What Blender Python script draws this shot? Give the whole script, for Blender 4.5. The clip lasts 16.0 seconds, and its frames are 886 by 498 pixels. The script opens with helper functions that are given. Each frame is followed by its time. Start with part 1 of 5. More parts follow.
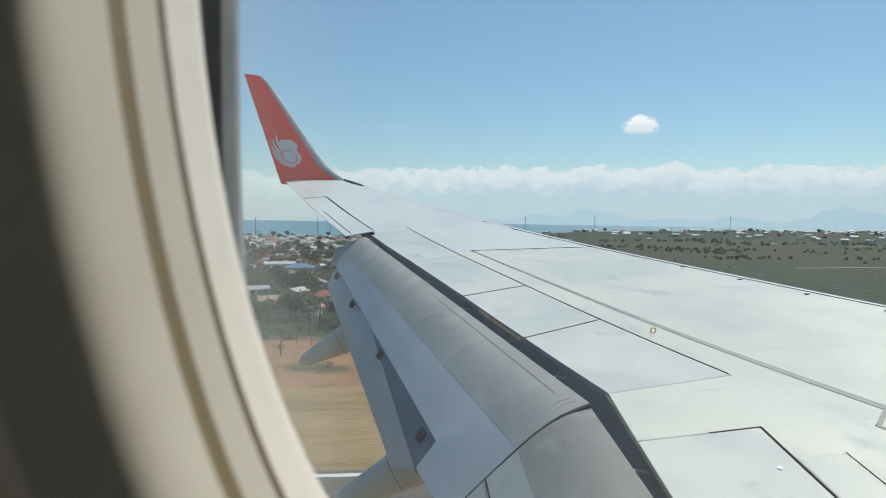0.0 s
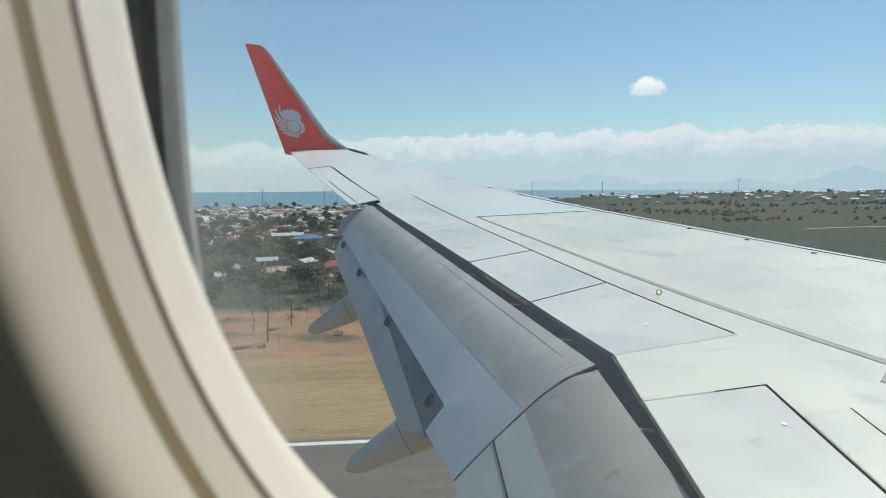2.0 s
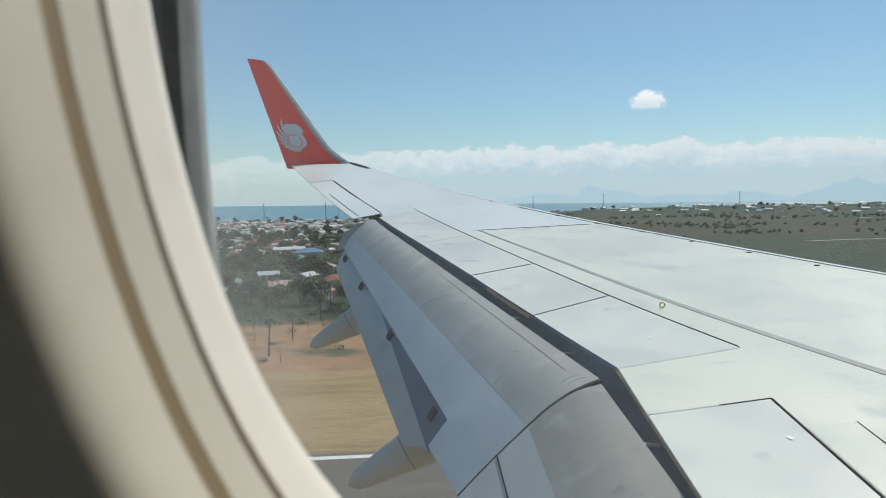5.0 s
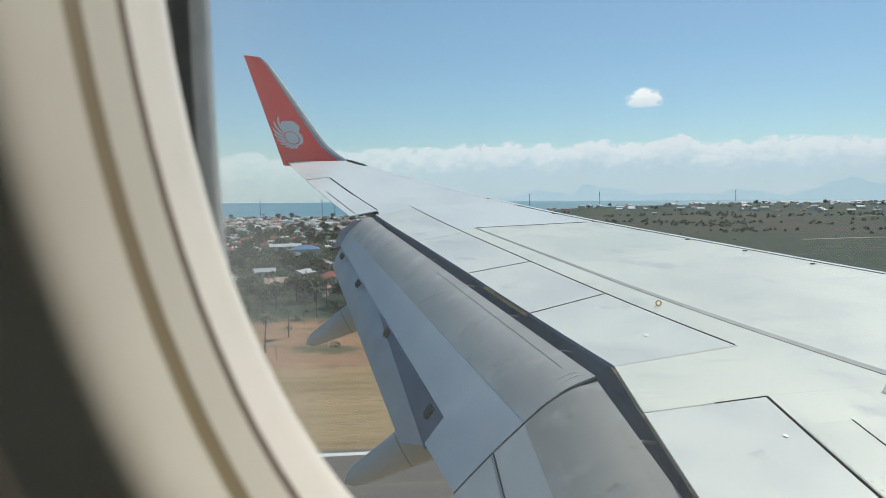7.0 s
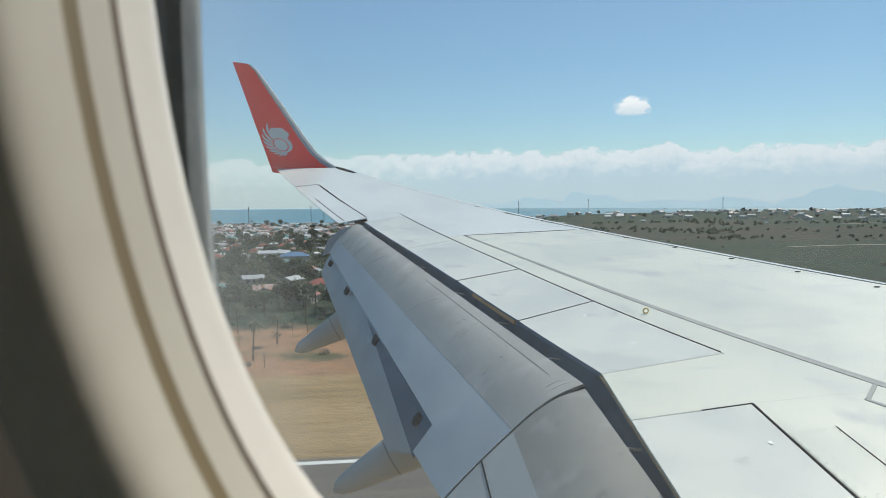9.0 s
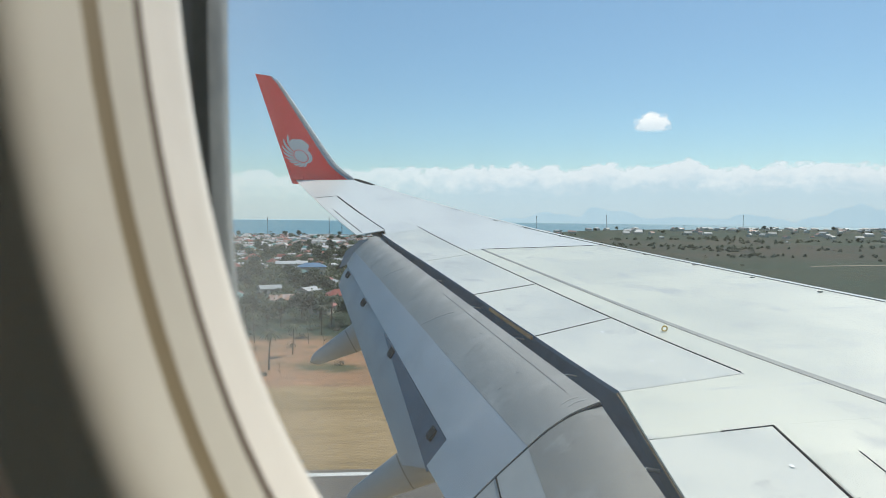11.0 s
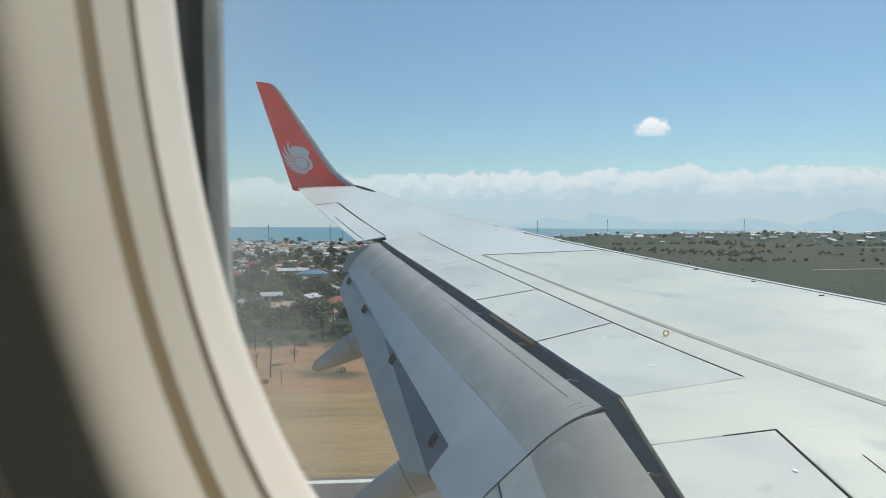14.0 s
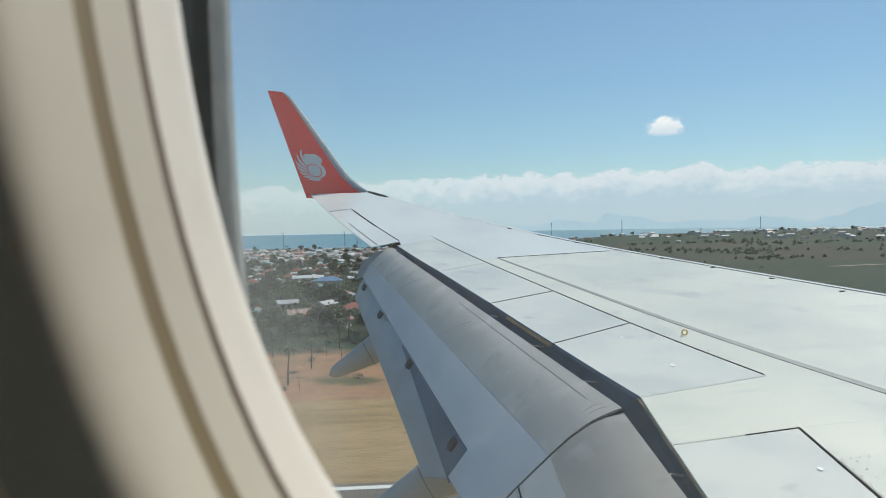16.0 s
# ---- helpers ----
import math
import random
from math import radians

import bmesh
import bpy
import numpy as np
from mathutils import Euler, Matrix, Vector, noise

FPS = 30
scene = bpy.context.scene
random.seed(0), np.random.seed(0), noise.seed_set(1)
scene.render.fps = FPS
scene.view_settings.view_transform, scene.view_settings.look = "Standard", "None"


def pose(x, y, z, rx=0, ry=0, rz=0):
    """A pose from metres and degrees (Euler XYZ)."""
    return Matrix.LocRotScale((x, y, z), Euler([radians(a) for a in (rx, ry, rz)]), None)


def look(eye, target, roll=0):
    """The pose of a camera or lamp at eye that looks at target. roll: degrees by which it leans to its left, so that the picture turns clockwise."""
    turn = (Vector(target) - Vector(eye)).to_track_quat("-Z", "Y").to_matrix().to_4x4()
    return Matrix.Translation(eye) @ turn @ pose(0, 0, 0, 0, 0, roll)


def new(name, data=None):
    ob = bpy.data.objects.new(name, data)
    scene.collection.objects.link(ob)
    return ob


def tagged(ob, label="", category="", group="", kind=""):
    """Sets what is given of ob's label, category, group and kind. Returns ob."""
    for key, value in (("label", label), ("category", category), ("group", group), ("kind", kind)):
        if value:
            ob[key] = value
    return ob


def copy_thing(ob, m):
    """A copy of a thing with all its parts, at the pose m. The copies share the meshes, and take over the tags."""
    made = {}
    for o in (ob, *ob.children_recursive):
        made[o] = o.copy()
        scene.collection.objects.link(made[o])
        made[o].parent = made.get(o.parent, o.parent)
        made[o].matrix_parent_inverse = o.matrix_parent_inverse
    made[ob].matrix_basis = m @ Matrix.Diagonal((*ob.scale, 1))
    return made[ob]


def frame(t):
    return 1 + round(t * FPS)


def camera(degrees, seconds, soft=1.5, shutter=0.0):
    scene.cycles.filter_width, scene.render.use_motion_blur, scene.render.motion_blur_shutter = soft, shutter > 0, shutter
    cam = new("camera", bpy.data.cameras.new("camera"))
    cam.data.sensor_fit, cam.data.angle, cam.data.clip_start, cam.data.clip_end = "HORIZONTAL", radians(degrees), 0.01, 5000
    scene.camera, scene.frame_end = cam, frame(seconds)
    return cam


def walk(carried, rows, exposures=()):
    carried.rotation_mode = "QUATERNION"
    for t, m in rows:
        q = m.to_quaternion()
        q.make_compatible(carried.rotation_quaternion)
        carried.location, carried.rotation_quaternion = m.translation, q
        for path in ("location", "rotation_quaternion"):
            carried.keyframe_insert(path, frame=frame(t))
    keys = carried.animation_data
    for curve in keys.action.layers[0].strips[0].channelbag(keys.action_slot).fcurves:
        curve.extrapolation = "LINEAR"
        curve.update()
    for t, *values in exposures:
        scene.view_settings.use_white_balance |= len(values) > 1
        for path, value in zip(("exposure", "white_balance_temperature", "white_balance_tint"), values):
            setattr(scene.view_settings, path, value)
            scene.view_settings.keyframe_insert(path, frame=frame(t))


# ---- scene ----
# ---- camera ----
cam = camera(64.36, 16.0, soft=0.75)
# a phone's small opening, focused on the wing
cam.data.dof.use_dof, cam.data.dof.focus_distance, cam.data.dof.aperture_fstop = True, 9.0, 17.0
# seconds, place in metres, yaw, pitch, lean
PATH = (
    (0, 1.5986, 1.4818, -0.5747, -6.78, -3.19, -0.99),
    (0.5, 1.6046, 1.4893, -0.5816, -3.74, -3.07, -0.33),
    (1, 1.6047, 1.4772, -0.5855, -5.83, -4.70, 0.15),
    (1.5, 1.6036, 1.4799, -0.5847, -7.71, -6.03, 0.81),
    (2, 1.6178, 1.4749, -0.5879, -6.27, -5.80, 0.26),
    (2.5, 1.6119, 1.4830, -0.5874, -5.75, -4.29, 0.38),
    (3, 1.6102, 1.4770, -0.5843, -7.15, -4.76, 0.16),
    (5.5, 1.6106, 1.4830, -0.5884, -5.86, -4.69, 0.48),
    (6, 1.6094, 1.4831, -0.5864, -5.68, -4.69, 0.47),
    (6.5, 1.6079, 1.4758, -0.5842, -6.58, -4.80, 0.44),
    (7, 1.6068, 1.4816, -0.5868, -6.46, -4.91, 0.28),
    (7.5, 1.6065, 1.4749, -0.5832, -7.19, -5.13, 0.41),
    (8, 1.6062, 1.4827, -0.5833, -6.58, -4.92, 0.29),
    (8.5, 1.6097, 1.4656, -0.5786, -7.43, -4.58, 0.22),
    (11, 1.6061, 1.4784, -0.5785, -5.88, -3.28, -0.76),
    (11.5, 1.6059, 1.4861, -0.5805, -5.40, -2.84, -0.50),
    (12, 1.6074, 1.4811, -0.5818, -5.27, -3.16, -0.16),
    (12.5, 1.6053, 1.4837, -0.5833, -5.80, -3.36, 0.24),
    (13, 1.6089, 1.4707, -0.5814, -5.49, -3.18, -0.21),
    (13.5, 1.6069, 1.4797, -0.5803, -5.44, -3.17, -0.50),
    (14, 1.6076, 1.4769, -0.5797, -5.82, -2.79, -0.39),
    (14.5, 1.6077, 1.4834, -0.5830, -5.19, -2.69, -0.27),
    (15, 1.6079, 1.4824, -0.5829, -4.74, -2.29, 0.18),
    (15.5, 1.6098, 1.4774, -0.5857, -4.69, -2.61, 0.48),
    (16, 1.6070, 1.4862, -0.5862, -4.72, -2.43, 0.92),
)
walk(cam, [(t, pose(x, y, z, 90 + pitch, lean, yaw)) for t, x, y, z, yaw, pitch, lean in PATH],
     exposures=[(0.0, 0.14), (0.5, 0.16), (1.0, 0.16), (1.5, 0.15), (8.5, 0.11), (11.0, 0.24), (12.5, 0.25), (13.0, 0.22), (13.5, 0.1), (16.0, 0.1)])

# ---- sky and sun ----
SUN_AZ, SUN_EL = radians(46), radians(46)      # azimuth from +y towards +x
world = bpy.data.worlds.new("sky")
scene.world = world
world.use_nodes = True
wn = world.node_tree.nodes
sky = wn.new("ShaderNodeTexSky")
sky.sky_type = "NISHITA"
sky.sun_disc = False
sky.sun_elevation, sky.sun_rotation = SUN_EL, SUN_AZ
sky.altitude, sky.air_density, sky.dust_density, sky.ozone_density = 0, 1.0, 0.15, 3.0
wn["Background"].inputs["Strength"].default_value = 0.0875
tint = wn.new("ShaderNodeMix")
tint.data_type, tint.blend_type = "RGBA", "MULTIPLY"
tint.inputs[0].default_value, tint.inputs[7].default_value = 1.0, (0.838, 0.962, 0.976, 1)
world.node_tree.links.new(sky.outputs["Color"], tint.inputs[6])
# thin even haze over the whole sky
haze = wn.new("ShaderNodeMix")
haze.data_type = "RGBA"
haze.inputs[0].default_value, haze.inputs[7].default_value = 0.28, (3.0, 5.03, 6.8, 1)
world.node_tree.links.new(tint.outputs[2], haze.inputs[6])
world.node_tree.links.new(haze.outputs[2], wn["Background"].inputs["Color"])
sun = new("sun", bpy.data.lights.new("sun", "SUN"))
sun.data.energy, sun.data.angle, sun.data.color = 3.35, radians(0.53), (1.0, 0.93, 0.82)
sun_way = Vector((math.sin(SUN_AZ) * math.cos(SUN_EL), math.cos(SUN_AZ) * math.cos(SUN_EL), math.sin(SUN_EL)))
sun.matrix_world = look(sun_way * 50, (0, 0, 0))


# ---- materials ----
def mix_rgb(nt, fac, a, b):
    m = nt.nodes.new("ShaderNodeMix")
    m.data_type = "RGBA"
    for i, v in ((0, fac), (6, a), (7, b)):
        if hasattr(v, "links"):
            nt.links.new(v, m.inputs[i])
        elif i == 0:
            m.inputs[0].default_value = v
        else:
            m.inputs[i].default_value = (*v, 1)
    return m.outputs[2]


def noise_fac(nt, scale, lo, hi, detail=4, stretch=(1, 1, 1), rough=0.6, where="Object"):
    tc = nt.nodes.new("ShaderNodeTexCoord")
    mp = nt.nodes.new("ShaderNodeMapping")
    mp.inputs["Scale"].default_value = stretch
    nz = nt.nodes.new("ShaderNodeTexNoise")
    nz.inputs["Scale"].default_value, nz.inputs["Detail"].default_value, nz.inputs["Roughness"].default_value = scale, detail, rough
    mr = nt.nodes.new("ShaderNodeMapRange")
    mr.inputs["From Min"].default_value, mr.inputs["From Max"].default_value = lo, hi
    nt.links.new(tc.outputs[where], mp.inputs[0])
    nt.links.new(mp.outputs[0], nz.inputs["Vector"])
    nt.links.new(nz.outputs["Fac"], mr.inputs["Value"])
    return mr.outputs[0]


def material(name, base, rough=0.5, metal=0.0, layers=(), bump=None, island=0.0, spec=0.5, each=0.0):
    """layers: (colour, scale, from, to, stretch) laid one over another by noise."""
    m = bpy.data.materials.new(name)
    m.use_nodes = True
    nt = m.node_tree
    b = nt.nodes["Principled BSDF"]
    b.inputs["Roughness"].default_value, b.inputs["Metallic"].default_value = rough, metal
    b.inputs["Specular IOR Level"].default_value = spec
    col = base
    for colour, scale, lo, hi, *st in layers:
        col = mix_rgb(nt, noise_fac(nt, scale, lo, hi, 5, st[0] if st else (1, 1, 1)), col, colour)
    for amount, node, out in ((island, "ShaderNodeNewGeometry", "Random Per Island"), (each, "ShaderNodeObjectInfo", "Random")):
        if amount:
            g = nt.nodes.new(node)
            hs = nt.nodes.new("ShaderNodeHueSaturation")
            mr = nt.nodes.new("ShaderNodeMapRange")
            mr.inputs["To Min"].default_value, mr.inputs["To Max"].default_value = 1 - amount, 1 + amount
            nt.links.new(g.outputs[out], mr.inputs["Value"])
            nt.links.new(mr.outputs[0], hs.inputs["Value"])
            if hasattr(col, "links"):
                nt.links.new(col, hs.inputs["Color"])
            else:
                hs.inputs["Color"].default_value = (*col, 1)
            col = hs.outputs[0]
    if hasattr(col, "links"):
        nt.links.new(col, b.inputs["Base Color"])
    else:
        b.inputs["Base Color"].default_value = (*col, 1)
    if bump:
        scale, strength, dist = bump
        bp = nt.nodes.new("ShaderNodeBump")
        bp.inputs["Strength"].default_value, bp.inputs["Distance"].default_value = strength, dist
        nt.links.new(noise_fac(nt, scale, 0, 1), bp.inputs["Height"])
        nt.links.new(bp.outputs[0], b.inputs["Normal"])
    return m


# warm inner, cool outer white: light's change of tint put into the paint
M_WHITE = material("white_wing_paint_warm_lit", (0.80, 0.795, 0.675), 0.3, 0, [((0.68, 0.69, 0.605), 0.7, 0.44, 0.60), ((0.60, 0.61, 0.565), 2.4, 0.56, 0.70), ((0.64, 0.65, 0.60), 2.5, 0.58, 0.72, (0.3, 3, 1)), ((0.40, 0.40, 0.38), 9.0, 0.71, 0.79)], (14, 0.12, 0.002), spec=0.22)
M_COOL_LIT_WHITE = material("white_wing_paint_cool_lit", (0.80, 0.815, 0.775), 0.3, 0, [((0.70, 0.715, 0.69), 0.9, 0.45, 0.65), ((0.58, 0.59, 0.58), 4.0, 0.64, 0.78), ((0.42, 0.42, 0.41), 9.0, 0.72, 0.80)], (14, 0.12, 0.002), spec=0.22)
M_SPOILER = material("white_spoiler_paint", (0.75, 0.752, 0.675), 0.3, 0, [((0.63, 0.645, 0.60), 0.9, 0.46, 0.60), ((0.67, 0.68, 0.63), 2.6, 0.50, 0.66), ((0.50, 0.505, 0.49), 2.2, 0.60, 0.70), ((0.36, 0.36, 0.35), 10.0, 0.72, 0.80)], (14, 0.1, 0.002), spec=0.22)
M_FLAP = material("worn_grey_flap_paint", (0.50, 0.485, 0.45), 0.62, 0, [((0.43, 0.415, 0.385), 0.8, 0.42, 0.62), ((0.55, 0.535, 0.50), 2.2, 0.54, 0.70, (0.7, 1.2, 1)), ((0.38, 0.365, 0.34), 3.5, 0.58, 0.72, (1.0, 1.0, 1)), ((0.43, 0.41, 0.38), 2.2, 0.55, 0.75, (2.5, 0.5, 1)), ((0.27, 0.26, 0.245), 16.0, 0.70, 0.76, (0.6, 1.6, 1)), ((0.33, 0.31, 0.285), 3.0, 0.66, 0.73, (3.0, 0.35, 1))], (20, 0.1, 0.002))
M_FLAP_LIGHT = material("light_grey_flap_paint", (0.53, 0.55, 0.57), 0.55, 0, [((0.475, 0.50, 0.52), 1.8, 0.45, 0.65), ((0.57, 0.59, 0.61), 4, 0.5, 0.7), ((0.32, 0.325, 0.335), 14.0, 0.68, 0.78)], (20, 0.12, 0.002))
# bluish shade of the drooped aft flap is mixed into its paint
M_AFT = material("aft_flap_paint_blue_shade", (0.265, 0.318, 0.375), 0.5, 0, [((0.22, 0.265, 0.315), 2.0, 0.45, 0.7), ((0.32, 0.365, 0.41), 6, 0.58, 0.8)], (20, 0.1, 0.002))
M_FAIRING = material("grey_fairing_paint", (0.34, 0.355, 0.36), 0.5, 0, [((0.30, 0.315, 0.32), 3.0, 0.45, 0.7)], (20, 0.1, 0.002))
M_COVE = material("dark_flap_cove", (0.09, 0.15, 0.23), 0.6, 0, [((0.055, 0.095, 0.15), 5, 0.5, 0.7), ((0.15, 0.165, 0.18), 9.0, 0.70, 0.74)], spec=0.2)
M_GAP = material("dark_joint_sealant", (0.02, 0.021, 0.022), 0.8, spec=0.15)
M_SEAL = material("grey_sealant_strip", (0.33, 0.35, 0.33), 0.7, 0, [((0.25, 0.26, 0.26), 6, 0.4, 0.7)])
M_RED = material("red_winglet_paint", (0.95, 0.06, 0.045), 0.45, 0, [((0.90, 0.055, 0.04), 1.6, 0.45, 0.75)], (20, 0.05, 0.002), spec=0.2)
M_EMBLEM = material("pale_emblem_paint", (0.62, 0.62, 0.63), 0.4)
M_FAINT = material("faint_grey_joint_filler", (0.52, 0.525, 0.48), 0.6, 0, [((0.42, 0.42, 0.39), 7, 0.5, 0.7)])
M_METAL = material("bare_leading_edge_metal", (0.42, 0.44, 0.46), 0.35, 0.5, [((0.34, 0.36, 0.38), 4, 0.4, 0.7)])
M_BRASS = material("brass_ring", (0.55, 0.40, 0.12), 0.3, 1.0)
M_STEEL = material("pale_steel", (0.55, 0.55, 0.53), 0.4, 0.6)
M_TRIM = material("cream_window_reveal_plastic", (0.545, 0.53, 0.46), 0.55, 0, [((0.505, 0.485, 0.42), 30, 0.4, 0.7)], (900, 0.06, 0.0004))
M_LIP = material("pale_cream_window_lip_plastic", (0.75, 0.73, 0.68), 0.5, 0, [((0.70, 0.68, 0.63), 40, 0.4, 0.7)], (900, 0.05, 0.0004))
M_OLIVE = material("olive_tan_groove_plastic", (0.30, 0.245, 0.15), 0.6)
# shade of the thin groove as brown colour; the band is nearly flush
M_GROOVE = material("brown_painted_groove_shade", (0.17, 0.14, 0.11), 0.7)
# brown patches on the gasket are painted reflections
M_GASKET = material("rubber_gasket_with_reflections", (0.21, 0.235, 0.25), 0.5, 0, [((0.36, 0.235, 0.195), 18, 0.54, 0.66), ((0.15, 0.175, 0.19), 50, 0.5, 0.7)])
M_OUTER = material("grey_outer_window_frame", (0.165, 0.18, 0.18), 0.5, 0, [((0.10, 0.11, 0.115), 60, 0.4, 0.7)])
M_CABIN = material("cabin_wall_plastic", (0.86, 0.74, 0.64), 0.6, 0, [((0.82, 0.70, 0.60), 12, 0.4, 0.7)])
# unseen floor, kept pale to bounce light into the cabin
M_FLOOR = material("grey_brown_cabin_carpet", (0.48, 0.42, 0.38), 0.95, 0, [((0.42, 0.37, 0.33), 80, 0.4, 0.6)])
M_WEDGE_SHADE = material("dark_blue_wedge_shade", (0.07, 0.115, 0.18), 0.5, 0, [((0.045, 0.08, 0.13), 5, 0.4, 0.7)], spec=0.15)
M_HULL = material("white_fuselage_paint", (0.75, 0.76, 0.76), 0.4, 0, [((0.68, 0.69, 0.69), 2, 0.4, 0.7)])


def glass_material():
    m = bpy.data.materials.new("scratched_window_acrylic")
    m.use_nodes = True
    nt = m.node_tree
    nt.nodes.remove(nt.nodes["Principled BSDF"])
    clear = nt.nodes.new("ShaderNodeBsdfTransparent")
    clear.inputs[0].default_value = (0.97, 0.985, 0.985, 1)
    gloss = nt.nodes.new("ShaderNodeBsdfGlossy")
    gloss.inputs["Roughness"].default_value = 0.02
    dust = nt.nodes.new("ShaderNodeBsdfTranslucent")
    dust.inputs[0].default_value = (0.8, 0.82, 0.80, 1)
    fres = nt.nodes.new("ShaderNodeFresnel")
    fres.inputs["IOR"].default_value = 1.2
    m1, m2 = nt.nodes.new("ShaderNodeMixShader"), nt.nodes.new("ShaderNodeMixShader")
    add = nt.nodes.new("ShaderNodeMath")
    add.operation = "MULTIPLY_ADD"
    # even veil of dust, which also stands in for haze over far land
    add.inputs[2].default_value = 0.015
    # wiped smears, thickest low and aft where dirt gathers in the seal
    tc = nt.nodes.new("ShaderNodeTexCoord")
    sep = nt.nodes.new("ShaderNodeSeparateXYZ")
    nt.links.new(tc.outputs["Object"], sep.inputs[0])
    low, aft = nt.nodes.new("ShaderNodeMapRange"), nt.nodes.new("ShaderNodeMapRange")
    for node, out, a, b in ((low, "Z", -0.54, -0.64), (aft, "X", 1.598, 1.553)):
        node.inputs["From Min"].default_value, node.inputs["From Max"].default_value = a, b
        node.inputs["To Min"].default_value = 0.4 if out == "Z" else 0.08
        nt.links.new(sep.outputs[out], node.inputs["Value"])
    where = nt.nodes.new("ShaderNodeMath")
    where.operation = "MULTIPLY"
    nt.links.new(low.outputs[0], where.inputs[0])
    nt.links.new(aft.outputs[0], where.inputs[1])
    grime = noise_fac(nt, 16, 0.10, 0.75, 6, (1, 1, 0.45))
    spread = nt.nodes.new("ShaderNodeMath")
    spread.operation = "MULTIPLY"
    nt.links.new(grime, spread.inputs[0])
    nt.links.new(where.outputs[0], spread.inputs[1])
    nt.links.new(spread.outputs[0], add.inputs[0])
    add.inputs[1].default_value = 0.26
    nt.links.new(fres.outputs[0], m1.inputs[0])
    nt.links.new(clear.outputs[0], m1.inputs[1])
    nt.links.new(gloss.outputs[0], m1.inputs[2])
    nt.links.new(add.outputs[0], m2.inputs[0])
    nt.links.new(m1.outputs[0], m2.inputs[1])
    nt.links.new(dust.outputs[0], m2.inputs[2])
    nt.links.new(m2.outputs[0], nt.nodes["Material Output"].inputs["Surface"])
    return m


M_PANE = glass_material()


# ---- helpers of this scene ----
def as_mesh(name, verts, faces, smooth=False):
    me = bpy.data.meshes.new(name)
    me.from_pydata([tuple(v) for v in verts], [], faces)
    me.update()
    if smooth:
        me.polygons.foreach_set("use_smooth", [True] * len(me.polygons))
    return me


def part(name, me, mat, parent=None, label="", kind=""):
    if isinstance(me, bmesh.types.BMesh):
        bm, me = me, bpy.data.meshes.new(name)
        bm.to_mesh(me)
        bm.free()
    ob = new(name, me)
    for m in mat if isinstance(mat, (list, tuple)) else [mat]:
        me.materials.append(m)
    ob.parent = parent
    return tagged(ob, label, kind=kind)


def loft(rings, closed=True, caps=True):
    """Vertices and faces of a skin over rings of equal count."""
    n = len(rings[0])
    verts = [v for r in rings for v in r]
    faces = []
    for k in range(len(rings) - 1):
        for i in range(n if closed else n - 1):
            j = (i + 1) % n
            faces.append((k * n + i, k * n + j, (k + 1) * n + j, (k + 1) * n + i))
    if caps and closed:
        faces.append(tuple(range(n))[::-1])
        faces.append(tuple((len(rings) - 1) * n + i for i in range(n)))
    return verts, faces


def lofted(name, rings, mat, parent=None, label="", closed=True, caps=True, smooth=True):
    ob = part(name, as_mesh(name, *loft(rings, closed, caps), smooth), mat, parent, label)
    bm = bmesh.new()
    bm.from_mesh(ob.data)
    bmesh.ops.recalc_face_normals(bm, faces=bm.faces)
    bm.to_mesh(ob.data)
    bm.free()
    if smooth:
        ob.data.set_sharp_from_angle(angle=radians(35))
    return ob


def tube(points, radii, sides=8):
    rings = []
    pts = [Vector(p) for p in points]
    for k, p in enumerate(pts):
        d = (pts[min(k + 1, len(pts) - 1)] - pts[max(k - 1, 0)]).normalized()
        q = d.to_track_quat("Z", "Y")
        r = radii[k] if isinstance(radii, (list, tuple)) else radii
        rings.append([p + q @ Vector((r * math.cos(a), r * math.sin(a), 0)) for a in (2 * math.pi * i / sides for i in range(sides))])
    return rings


def thing(name, label, category, at=(0, 0, 0), group="", kind=""):
    ob = new(name)
    ob.location = at
    return tagged(ob, label, category, group, kind)


def join(meshes):
    verts, faces = [], []
    for v, f in meshes:
        n = len(verts)
        verts += v
        faces += [tuple(i + n for i in q) for q in f]
    return verts, faces


def box(x0, x1, y0, y1, z0, z1):
    v = [(x, y, z) for z in (z0, z1) for y in (y0, y1) for x in (x0, x1)]
    return v, [(0, 2, 3, 1), (4, 5, 7, 6), (0, 1, 5, 4), (2, 6, 7, 3), (0, 4, 6, 2), (1, 3, 7, 5)]


# ---- cabin wall with its window ----
WX, WZ, WA, WB, WN = 1.680, -0.471, 0.1175, 0.222, 2.454     # opening: middle, half width, half height, roundness


def window_ring(o, y, n=120, power=WN, tall=0.0, wide=0.0):
    ring = []
    for i in range(n):
        a = 2 * math.pi * i / n
        ca, sa = math.cos(a), math.sin(a)
        ring.append(Vector((WX + wide + (WA + wide + o + (0.03 if ca > 0 else 0.0)) * math.copysign(abs(ca) ** (2 / power), ca), y, WZ + (WB + tall + o) * math.copysign(abs(sa) ** (2 / power), sa))))
    return ring


def rect_ring(hw, hh, y, n=120):
    ring = []
    for i in range(n):
        a = 2 * math.pi * i / n
        ca, sa = math.cos(a), math.sin(a)
        k = min(hw / max(abs(ca), 1e-6), hh / max(abs(sa), 1e-6))
        ring.append(Vector((WX + k * ca, y, WZ + k * sa)))
    return ring


def ring_band(name, profile, mat, parent, label="", smooth=True):
    return lofted(name, [window_ring(o, y) for o, y in profile], mat, parent, label, caps=False, smooth=smooth)


def broad(o, y, f):
    """Rings of the reveal that grow a little less tall towards the cabin."""
    return window_ring(o, y, tall=-0.008 * f)


